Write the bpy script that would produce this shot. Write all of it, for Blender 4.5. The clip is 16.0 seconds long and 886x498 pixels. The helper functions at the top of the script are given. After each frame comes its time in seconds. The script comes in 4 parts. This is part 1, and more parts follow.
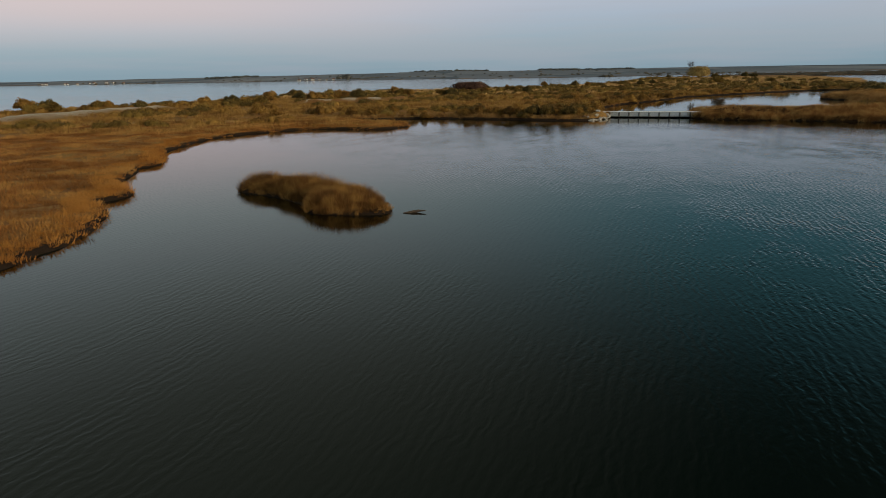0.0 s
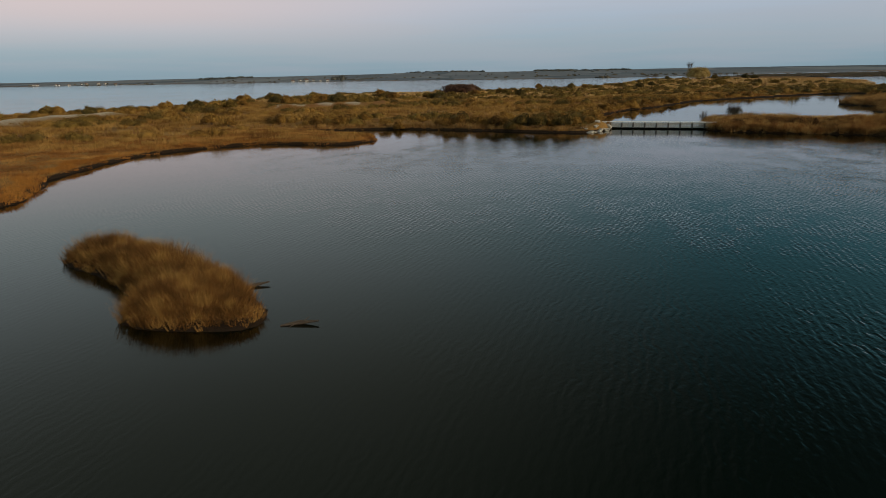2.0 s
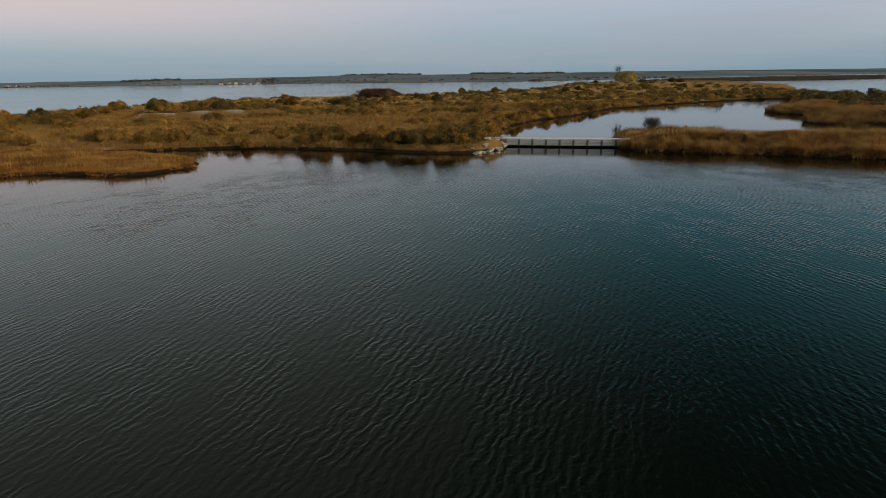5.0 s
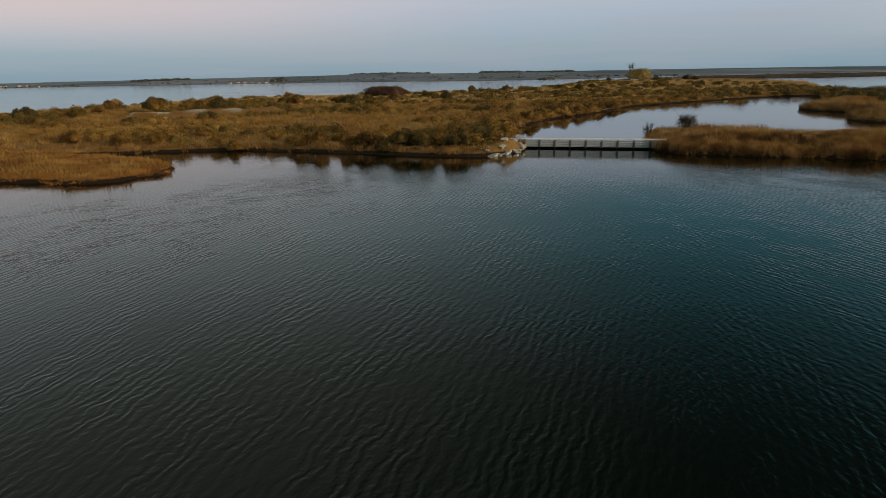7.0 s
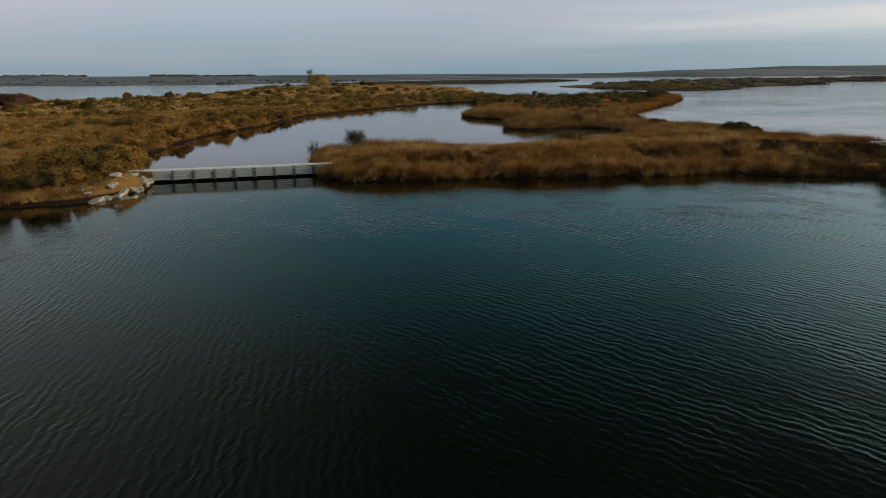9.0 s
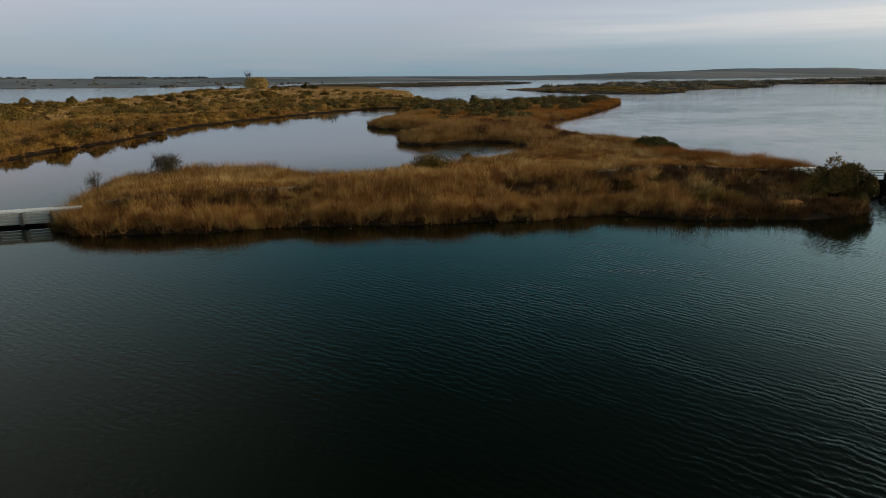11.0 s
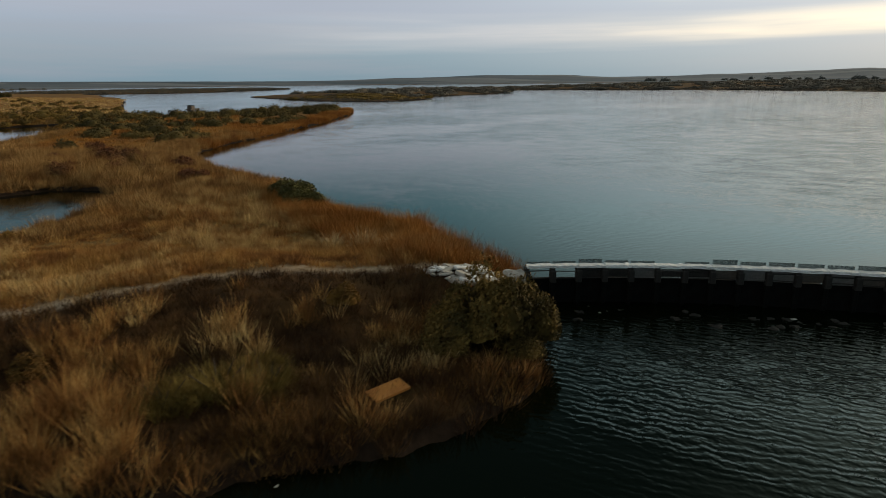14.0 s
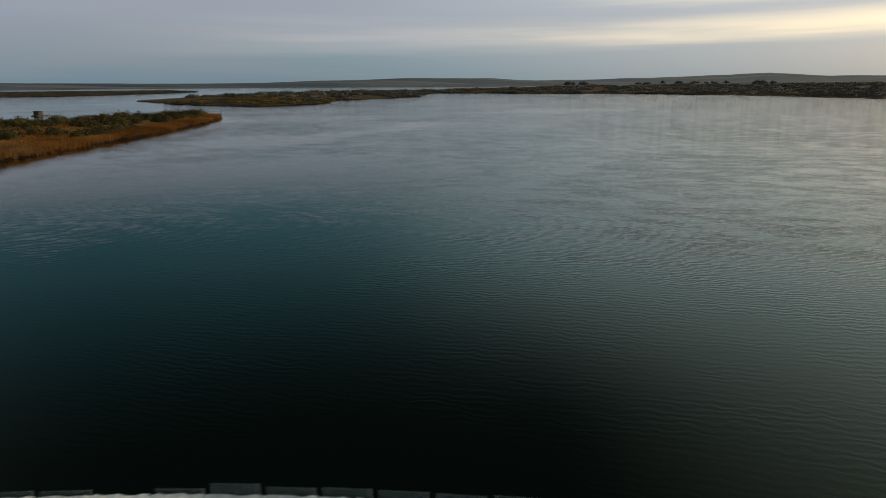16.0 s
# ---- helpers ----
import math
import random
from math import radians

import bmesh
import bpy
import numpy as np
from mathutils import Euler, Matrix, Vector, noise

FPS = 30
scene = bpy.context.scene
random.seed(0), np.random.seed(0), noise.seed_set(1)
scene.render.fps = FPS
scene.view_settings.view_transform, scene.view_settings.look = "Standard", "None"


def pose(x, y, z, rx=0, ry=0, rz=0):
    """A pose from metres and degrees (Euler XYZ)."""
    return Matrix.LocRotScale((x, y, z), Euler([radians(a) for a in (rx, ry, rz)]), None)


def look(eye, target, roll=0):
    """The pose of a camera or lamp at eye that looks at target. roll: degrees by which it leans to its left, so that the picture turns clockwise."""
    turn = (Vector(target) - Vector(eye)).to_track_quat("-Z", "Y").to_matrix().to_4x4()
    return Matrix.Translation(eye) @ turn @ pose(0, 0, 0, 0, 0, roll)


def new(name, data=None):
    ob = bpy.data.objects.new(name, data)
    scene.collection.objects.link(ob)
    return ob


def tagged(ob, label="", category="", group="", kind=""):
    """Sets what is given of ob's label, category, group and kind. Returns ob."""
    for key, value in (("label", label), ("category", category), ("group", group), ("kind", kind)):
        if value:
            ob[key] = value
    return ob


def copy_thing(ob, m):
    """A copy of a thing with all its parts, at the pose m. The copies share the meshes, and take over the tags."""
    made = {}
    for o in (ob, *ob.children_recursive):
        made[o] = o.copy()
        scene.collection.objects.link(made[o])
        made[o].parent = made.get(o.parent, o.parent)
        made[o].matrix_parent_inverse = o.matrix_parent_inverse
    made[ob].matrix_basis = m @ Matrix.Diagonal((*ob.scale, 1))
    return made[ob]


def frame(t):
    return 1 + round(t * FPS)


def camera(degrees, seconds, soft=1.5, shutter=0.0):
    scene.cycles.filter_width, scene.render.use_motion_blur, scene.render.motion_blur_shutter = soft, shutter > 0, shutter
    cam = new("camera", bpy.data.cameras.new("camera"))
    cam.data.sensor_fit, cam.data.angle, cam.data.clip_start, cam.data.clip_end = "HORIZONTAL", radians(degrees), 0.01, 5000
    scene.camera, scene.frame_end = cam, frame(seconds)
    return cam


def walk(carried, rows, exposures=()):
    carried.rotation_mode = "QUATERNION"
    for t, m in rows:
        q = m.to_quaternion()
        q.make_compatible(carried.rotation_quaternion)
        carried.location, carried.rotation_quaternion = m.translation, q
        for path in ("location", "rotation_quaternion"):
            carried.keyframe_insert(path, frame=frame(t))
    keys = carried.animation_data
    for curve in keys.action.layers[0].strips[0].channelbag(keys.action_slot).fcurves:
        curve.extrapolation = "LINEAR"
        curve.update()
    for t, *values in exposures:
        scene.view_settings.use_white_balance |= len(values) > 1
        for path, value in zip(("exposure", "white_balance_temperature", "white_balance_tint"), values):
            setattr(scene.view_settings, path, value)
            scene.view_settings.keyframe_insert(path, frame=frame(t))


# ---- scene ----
cam = camera(71.7, 16.0, 0.8, 0.2)
METRES, EYE, TILT, LEAN, TURN = 150.0, 9.0, -16.7, 0.8, 0.0
PATH = [
    (0, (2.509, 0.517, 8.815), (2.435, 2.44, 8.27), -1.1),
    (0.5, (3.241, 4.561, 8.863), (3.17, 6.484, 8.32), -1.1),
    (1, (3.948, 8.846, 9.019), (3.88, 10.769, 8.476), -1.2),
    (1.5, (4.748, 13.428, 9.16), (4.683, 15.352, 8.617), -1.2),
    (2, (5.58, 18.17, 9.386), (5.517, 20.094, 8.843), -1.1),
    (2.5, (6.872, 23.412, 9.658), (6.817, 25.336, 9.114), -1.1),
    (3, (8.814, 28.483, 9.879), (8.895, 30.406, 9.336), -1.2),
    (3.5, (11.906, 32.484, 10.066), (12.045, 34.404, 9.524), -1.2),
    (4, (14.585, 35.571, 10.034), (14.728, 37.492, 9.497), -1.0),
    (6.5, (17.428, 46.739, 9.014), (17.519, 48.662, 8.473), -1.0),
    (7, (17.283, 50.039, 8.957), (17.377, 51.962, 8.416), -1.1),
    (7.5, (18.064, 53.968, 8.985), (18.216, 55.888, 8.444), -1.0),
    (8, (19.549, 57.7, 9.177), (19.994, 59.573, 8.635), -1.0),
    (8.5, (21.912, 60.852, 9.359), (22.645, 62.632, 8.819), -0.6),
    (9, (25.63, 63.561, 9.545), (26.617, 65.214, 9.004), -0.6),
    (9.5, (29.763, 65.491, 9.718), (30.853, 67.08, 9.179), -0.6),
    (11.8, (53.491, 75.604, 10.471), (54.583, 77.192, 9.936), -0.6),
    (12, (55.572, 77.07, 10.59), (56.672, 78.652, 10.054), -0.7),
    (12.5, (60.866, 79.855, 10.752), (61.999, 81.415, 10.221), -0.9),
    (13, (66.777, 81.471, 10.689), (67.995, 82.967, 10.162), -1.0),
    (13.5, (72.976, 82.077, 10.5), (74.497, 83.264, 9.974), -1.0),
    (14, (78.662, 81.505, 10.681), (80.245, 82.608, 10.154), -0.5),
    (14.5, (84.507, 80.327, 10.63), (86.094, 81.425, 10.104), -0.5),
    (15, (89.991, 79.461, 10.963), (91.655, 80.437, 10.435), -0.2),
    (15.5, (95.616, 78.292, 11.242), (97.3, 79.238, 10.721), -0.4),
    (16, (101.486, 76.683, 10.97), (103.188, 77.596, 10.45), -0.3),
]
walk(cam, [(t, look(eye, target, roll)) for t, eye, target, roll in PATH], [(0, 0.0), (12.5, 0.0), (14.5, -0.15), (16, -0.45)])

# ---- world and sun ----
SUN_AZ, SUN_EL = radians(122), radians(13)          # clockwise from +y
SUN_DIR = Vector((math.sin(SUN_AZ) * math.cos(SUN_EL), math.cos(SUN_AZ) * math.cos(SUN_EL), math.sin(SUN_EL)))


class Nodes:
    """Short hand for a node tree."""

    def __init__(self, tree):
        self.tree = tree
        tree.nodes.clear()

    def add(self, kind, **inputs):
        n = self.tree.nodes.new(kind)
        for k, v in inputs.items():
            self.put(n, k.replace("_", " "), v)
        return n

    def put(self, n, key, v):
        slot = n.inputs[int(key)] if key.isdigit() else n.inputs[key]
        if isinstance(v, bpy.types.NodeSocket):
            self.tree.links.new(v, slot)
        else:
            slot.default_value = v

    def math(self, op, a, b=0.0, clamp=False):
        n = self.tree.nodes.new("ShaderNodeMath")
        n.operation, n.use_clamp = op, clamp
        self.put(n, "0", a), self.put(n, "1", b)
        return n.outputs[0]

    def span(self, v, a, b, c=0.0, d=1.0, smooth=True):
        n = self.tree.nodes.new("ShaderNodeMapRange")
        n.interpolation_type = "SMOOTHSTEP" if smooth else "LINEAR"
        for i, w in enumerate((v, a, b, c, d)):
            self.put(n, str(i), w)
        return n.outputs[0]

    def mix(self, f, a, b, blend="MIX"):
        n = self.tree.nodes.new("ShaderNodeMix")
        n.data_type, n.blend_type, n.clamp_factor = "RGBA", blend, True
        self.put(n, "0", f), self.put(n, "6", a if not isinstance(a, tuple) else (*a[:3], 1)), self.put(n, "7", b if not isinstance(b, tuple) else (*b[:3], 1))
        return n.outputs[2]

    def noise(self, vec, scale, detail=3.0, rough=0.55):
        n = self.add("ShaderNodeTexNoise", Scale=scale, Detail=detail, Roughness=rough)
        if vec is not None:
            self.put(n, "Vector", vec)
        return n.outputs["Fac"]

    def mapped(self, vec, scale=(1, 1, 1), turn=0.0, shift=(0, 0, 0)):
        n = self.add("ShaderNodeMapping", Vector=vec, Scale=scale, Rotation=(0, 0, turn), Location=shift)
        return n.outputs[0]

    def ramp(self, f, stops):
        n = self.tree.nodes.new("ShaderNodeValToRGB")
        self.put(n, "0", f)
        e = n.color_ramp.elements
        while len(e) < len(stops):
            e.new(0.5)
        for el, (p, c) in zip(e, stops):
            el.position, el.color = p, (*c, 1)
        return n.outputs[0]


world = bpy.data.worlds.new("dusk_sky")
scene.world = world
world.use_nodes = True
w = Nodes(world.node_tree)
geo = w.add("ShaderNodeTexCoord").outputs["Generated"]
xyz = w.add("ShaderNodeSeparateXYZ", Vector=geo)
up = xyz.outputs[2]
sky = w.add("ShaderNodeTexSky")
sky.sky_type, sky.sun_disc = "NISHITA", False
sky.sun_elevation, sky.sun_rotation = SUN_EL, SUN_AZ
sky.air_density, sky.dust_density = 1.2, 2.0
# veil of high cloud: blue-grey low down, a pink belt away from the sun, grey overhead
veil = w.ramp(w.math("ABSOLUTE", up), [(0.0, (0.20, 0.305, 0.375)), (0.04, (0.235, 0.345, 0.43)), (0.08, (0.325, 0.402, 0.51)), (0.125, (0.445, 0.457, 0.55)),
                           (0.3, (0.2, 0.24, 0.28)), (1.0, (0.05, 0.07, 0.08))])
facing = w.add("ShaderNodeVectorMath", Vector=geo)
facing.operation = "DOT_PRODUCT"
facing.inputs[1].default_value = (math.sin(SUN_AZ), math.cos(SUN_AZ), 0.0)
facing = facing.outputs["Value"]
# long streaks of cloud, stretched along the horizon
streak_at = w.mapped(geo, (0.7, 0.7, 10.0))
streak = w.noise(streak_at, 2.2, 4.0, 0.55)
streak2 = w.noise(w.mapped(geo, (0.8, 0.8, 17.0), 0.0, (3.1, 0, 0.35)), 1.7, 4.0, 0.5)
grey = w.mix(w.math("MULTIPLY", w.span(streak, 0.42, 0.68), 0.45), veil, (0.35, 0.365, 0.43))
grey = w.mix(w.math("MULTIPLY", w.span(facing, -0.35, -0.95), w.span(up, 0.03, 0.11)), grey, (0.56, 0.46, 0.485))
# the high sky is darkest a quarter turn from the sun and pink opposite to it
high = w.mix(w.span(facing, 0.0, -0.7), w.mix(w.span(facing, 0.55, 0.97), (0.004, 0.022, 0.020), (0.62, 0.76, 0.64)), (0.285, 0.295, 0.255))
mid = w.mix(w.span(facing, -0.08, -0.8), w.mix(w.span(facing, 0.35, 0.92), w.mix(w.span(facing, -0.05, 0.25), (0.046, 0.186, 0.236), (0.072, 0.245, 0.298)), (0.84, 1.06, 1.02)), (0.40, 0.45, 0.455))
grey = w.mix(w.span(up, 0.095, 0.21), grey, mid)
grey = w.mix(w.span(up, 0.22, 0.50), grey, high)
grey = w.mix(w.span(up, 0.68, 1.0), grey, (0.24, 0.26, 0.27))
side = w.math("MULTIPLY", w.span(facing, 0.2, 0.95), w.span(up, 0.55, 0.22))
grey = w.mix(w.math("MULTIPLY", side, 0.8), grey, w.ramp(up, [(0.0, (0.34, 0.46, 0.52)), (0.04, (0.46, 0.53, 0.60)), (0.1, (0.55, 0.60, 0.68)), (0.14, (0.55, 0.68, 0.77)), (0.2, (0.62, 0.93, 1.02)), (0.35, (0.58, 0.81, 0.76)), (1.0, (0.02, 0.04, 0.038))]))
# a lit band of cloud low down towards the sun, ragged and drooping away from it
droop = w.math("ADD", up, w.math("ADD", w.math("MULTIPLY", w.math("SUBTRACT", streak2, 0.5), 0.05), w.math("MULTIPLY", facing, -0.012)))
band = w.math("MULTIPLY", w.span(droop, 0.034, 0.056), w.span(droop, 0.10, 0.068))
upper = w.math("MULTIPLY", w.math("MULTIPLY", w.span(droop, 0.085, 0.12), w.span(droop, 0.30, 0.14)), w.span(streak, 0.42, 0.62))
lit = w.math("MULTIPLY", w.span(facing, -0.08, 0.62), w.math("ADD", w.math("MULTIPLY", band, 0.85), w.math("MULTIPLY", upper, w.span(facing, 0.5, 1.0))))
wisps = w.noise(w.mapped(geo, (1.1, 1.1, 20.0), 0.0, (1.7, 0, 0.1)), 2.0, 4.0, 0.5)
lit = w.math("MULTIPLY", lit, w.span(wisps, 0.34, 0.6, 0.5, 1.1))
glow = w.mix(lit, grey, w.mix(w.span(facing, 0.45, 0.95), (0.68, 0.66, 0.67), (1.30, 1.12, 0.84)))
mixed = w.add("ShaderNodeMix")
mixed.data_type, mixed.blend_type = "RGBA", "ADD"
w.put(mixed, "0", 0.02), w.put(mixed, "6", glow), w.put(mixed, "7", sky.outputs[0])
back = w.add("ShaderNodeBackground", Color=mixed.outputs[2], Strength=1.0)
w.add("ShaderNodeOutputWorld", Surface=back.outputs[0])

sun = new("sun", bpy.data.lights.new("sun", "SUN"))
sun.data.energy, sun.data.angle, sun.data.color = 2.2, radians(34), (1.0, 0.78, 0.52)
sun.matrix_world = look((0, 0, 60), Vector((0, 0, 60)) - SUN_DIR)

# ---- materials ----


def material(name):
    m = bpy.data.materials.new(name)
    m.use_nodes = True
    n = Nodes(m.node_tree)
    bsdf = n.add("ShaderNodeBsdfPrincipled")
    n.add("ShaderNodeOutputMaterial", Surface=bsdf.outputs[0])
    return m, n, bsdf


def bump(n, bsdf, height, strength=0.5, distance=0.05):
    b = n.add("ShaderNodeBump", Strength=strength, Distance=distance, Height=height)
    n.put(bsdf, "Normal", b.outputs[0])


def here(n):
    return n.add("ShaderNodeNewGeometry").outputs["Position"]


def plain(name, a, b, scale, rough=0.8, bump_scale=None, bump_by=0.01, metal=0.0, fine=None):
    """Two colours mixed by noise at two scales, with fine relief."""
    m, n, bsdf = material(name)
    p = n.add("ShaderNodeTexCoord").outputs["Object"]
    big, small = n.noise(p, scale, 4.0), n.noise(p, (fine or scale * 9), 3.0)
    col = n.mix(n.span(big, 0.35, 0.65), a, b)
    col = n.mix(n.math("MULTIPLY", n.span(small, 0.3, 0.7), 0.45), col, tuple(c * 0.55 for c in a), "MIX")
    n.put(bsdf, "Base Color", col), n.put(bsdf, "Roughness", n.span(small, 0.2, 0.8, rough - 0.12, min(1.0, rough + 0.1))), n.put(bsdf, "Metallic", metal)
    bump(n, bsdf, n.noise(p, bump_scale or scale * 6, 5.0), 0.6, bump_by)
    return m


def water_material():
    m, n, bsdf = material("lagoon_water")
    p = here(n)
    # crests run roughly north-east, their line wandering; ripples on a slow swell, calmer in broad patches
    drift = n.add("ShaderNodeTexNoise", Vector=n.mapped(p, (0.02, 0.02, 1.0)), Scale=1.0, Detail=2.0)
    bent = n.add("ShaderNodeVectorMath", Vector=p)
    bent.operation = "ADD"
    shift = n.add("ShaderNodeVectorMath", Vector=drift.outputs["Color"])
    shift.operation = "SCALE"
    n.put(shift, "Scale", 9.0)
    n.put(bent, "1", shift.outputs[0])
    east = n.span(n.add("ShaderNodeSeparateXYZ", Vector=p).outputs[0], 20.0, 46.0)
    west_way, east_way = (n.mapped(bent.outputs[0], (1.0, 1.0, 1.0), radians(a)) for a in (20, -15))

    def ripples(scale, detail, rough):
        a, b_ = (n.noise(n.mapped(v, scale), 1.0, detail, rough) for v in (west_way, east_way))
        return n.math("ADD", a, n.math("MULTIPLY", east, n.math("SUBTRACT", b_, a)))

    def crests(v):
        """Sharpen soft noise into narrow crests."""
        away = n.math("ABSOLUTE", n.math("SUBTRACT", v, 0.5))
        return n.math("SUBTRACT", 1.0, n.math("SQRT", n.math("ADD", n.math("MULTIPLY", away, away), 0.0012)))

    def train(v):
        """Short broken runs of wavelets, two feet or less from crest to crest."""
        band = n.add("ShaderNodeTexWave", Vector=n.mapped(v, (1.0, 0.75, 1.0)), Scale=0.85, Distortion=8.0, Detail=3.0, Detail_Scale=1.5, Detail_Roughness=0.6)
        return n.math("MULTIPLY", band.outputs["Fac"], n.span(n.noise(n.mapped(v, (0.42, 0.2, 1.0)), 1.0, 2.0), 0.36, 0.62, 0.35, 1.0))

    run_west, run_east = train(west_way), train(east_way)
    run = n.math("ADD", run_west, n.math("MULTIPLY", east, n.math("SUBTRACT", run_east, run_west)))
    ripple = crests(ripples((1.75, 0.62, 1.0), 2.0, 0.5))
    swell = n.noise(n.mapped(west_way, (0.5, 0.2, 1.0)), 1.0, 2.0, 0.5)
    fine = ripples((5.6, 2.6, 1.0), 1.5, 0.5)
    calm = n.noise(n.mapped(p, (0.014, 0.024, 1.0), 0.4), 1.0, 3.0, 0.55)
    fetch = n.add("ShaderNodeAttribute")
    fetch.attribute_name = "fetch"
    open_sea = n.math("MAXIMUM", n.span(calm, 0.36, 0.6, 0.4, 1.0), n.span(fetch.outputs["Fac"], 1.0, 1.5))
    wind = n.math("MULTIPLY", open_sea, n.math("MULTIPLY", n.math("ADD", n.math("MULTIPLY", fetch.outputs["Fac"], 0.9), 0.10), n.span(east, 0.0, 1.0, 0.8, 0.44)))
    h = n.math("ADD", n.math("ADD", n.math("MULTIPLY", run, 0.0225), n.math("MULTIPLY", ripple, 0.045)), n.math("ADD", n.math("MULTIPLY", swell, 0.007), n.math("MULTIPLY", fine, 0.018)))
    b = n.add("ShaderNodeBump", Strength=1.0, Distance=1.0, Height=n.math("MULTIPLY", h, wind))
    n.put(bsdf, "Normal", b.outputs[0])
    n.put(bsdf, "Base Color", n.mix(n.span(calm, 0.3, 0.7), (0.0018, 0.0034, 0.0012), (0.0030, 0.0042, 0.0010)))
    n.put(bsdf, "Roughness", n.span(calm, 0.3, 0.7, 0.03, 0.07)), n.put(bsdf, "IOR", 1.333), n.put(bsdf, "Specular IOR Level", 0.36), n.put(bsdf, "Specular Tint", (0.84, 1.0, 0.84, 1.0))
    return m


def ground_material():
    m, n, bsdf = material("marsh_ground")
    p = here(n)
    big, mid, small = n.noise(n.mapped(p, (1, 1, 0.2)), 0.035, 3.0), n.noise(p, 0.35, 4.0), n.noise(p, 3.0, 5.0)
    col = n.mix(n.span(big, 0.4, 0.6), (0.25, 0.112, 0.030), (0.205, 0.115, 0.034))
    col = n.mix(n.math("MULTIPLY", n.span(mid, 0.42, 0.7), 0.6), col, (0.30, 0.18, 0.06))
    col = n.mix(n.math("MULTIPLY", n.span(small, 0.45, 0.75), 0.4), col, (0.11, 0.055, 0.018))
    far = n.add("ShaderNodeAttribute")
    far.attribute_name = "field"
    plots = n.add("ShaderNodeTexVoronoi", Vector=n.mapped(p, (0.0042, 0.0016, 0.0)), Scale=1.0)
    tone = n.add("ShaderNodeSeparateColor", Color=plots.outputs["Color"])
    # far field tones paled and blued: distance haze put into the colour
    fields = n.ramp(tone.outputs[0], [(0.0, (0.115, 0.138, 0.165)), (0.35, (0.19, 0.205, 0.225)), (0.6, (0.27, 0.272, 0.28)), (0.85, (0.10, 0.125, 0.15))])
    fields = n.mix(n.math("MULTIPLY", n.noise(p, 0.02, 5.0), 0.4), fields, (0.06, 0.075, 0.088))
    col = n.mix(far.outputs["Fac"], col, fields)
    # dark soil colour; on the dyke slope it also paints the shade
    soil_and_shade = n.add("ShaderNodeAttribute")
    soil_and_shade.attribute_name = "soil_and_shade"
    col = n.mix(n.math("MULTIPLY", soil_and_shade.outputs["Fac"], n.span(mid, 0.3, 0.55, 1.0, 0.75)), col, n.mix(small, (0.024, 0.0125, 0.0055), (0.055, 0.029, 0.012)))
    track = n.add("ShaderNodeAttribute")
    track.attribute_name = "track"
    dirt = n.mix(n.span(small, 0.35, 0.65), (0.58, 0.50, 0.40), (0.36, 0.29, 0.20))
    col = n.mix(n.math("MULTIPLY", track.outputs["Fac"], n.span(mid, 0.25, 0.5, 0.45, 1.0)), col, dirt)
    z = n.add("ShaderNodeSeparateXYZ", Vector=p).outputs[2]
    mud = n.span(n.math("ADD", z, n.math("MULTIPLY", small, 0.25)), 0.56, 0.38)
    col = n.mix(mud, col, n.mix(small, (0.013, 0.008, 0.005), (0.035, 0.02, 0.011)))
    n.put(bsdf, "Base Color", col), n.put(bsdf, "Roughness", 0.95), n.put(bsdf, "Specular IOR Level", 0.15)
    bump(n, bsdf, n.math("ADD", n.noise(p, 1.6, 6.0), n.math("MULTIPLY", mid, 0.6)), 0.8, 0.25)
    return m


def leaf_material(name, dark, light, tip, patch=0.09, spread=0.26):
    """Foliage or dry stems: colour differs from piece to piece and over broad patches, paler towards the tips."""
    m, n, bsdf = material(name)
    g = n.add("ShaderNodeNewGeometry")
    rnd = g.outputs["Random Per Island"]
    area = n.noise(g.outputs["Position"], patch, 4.0, 0.6)
    obj = n.add("ShaderNodeObjectInfo").outputs["Random"]
    f = n.math("ADD", n.math("MULTIPLY", rnd, spread), n.math("ADD", n.span(area, 0.36, 0.64, 0.0, 1.0), n.math("MULTIPLY", obj, 0.22)))
    col = n.ramp(n.math("MULTIPLY", f, 0.67), [(0.0, dark), (0.5, light), (1.0, tip)])
    n.put(bsdf, "Base Color", col), n.put(bsdf, "Roughness", 0.85), n.put(bsdf, "Specular IOR Level", 0.2)
    return m


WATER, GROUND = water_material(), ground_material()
SEDGE = leaf_material("red_brown_sedge", (0.12, 0.048, 0.012), (0.285, 0.128, 0.033), (0.48, 0.28, 0.09), 0.14)
REED = leaf_material("dry_reed", (0.12, 0.056, 0.017), (0.30, 0.158, 0.05), (0.50, 0.32, 0.125), 0.45)
RUSTREED = leaf_material("rust_reed", (0.175, 0.066, 0.0125), (0.36, 0.155, 0.03), (0.47, 0.24, 0.066), 0.06)
SCRUB = leaf_material("golden_scrub_leaf", (0.078, 0.039, 0.009), (0.235, 0.126, 0.026), (0.34, 0.2, 0.05), 0.22, 0.1)
GREEN = leaf_material("dark_green_leaf", (0.042, 0.04, 0.014), (0.085, 0.078, 0.022), (0.15, 0.125, 0.036), 0.15)
YELLOW = leaf_material("yellow_leaf", (0.2, 0.13, 0.042), (0.35, 0.245, 0.085), (0.47, 0.36, 0.15), 0.2)
WINE = leaf_material("wine_red_leaf", (0.05, 0.026, 0.018), (0.085, 0.044, 0.03), (0.12, 0.07, 0.044), 0.2)
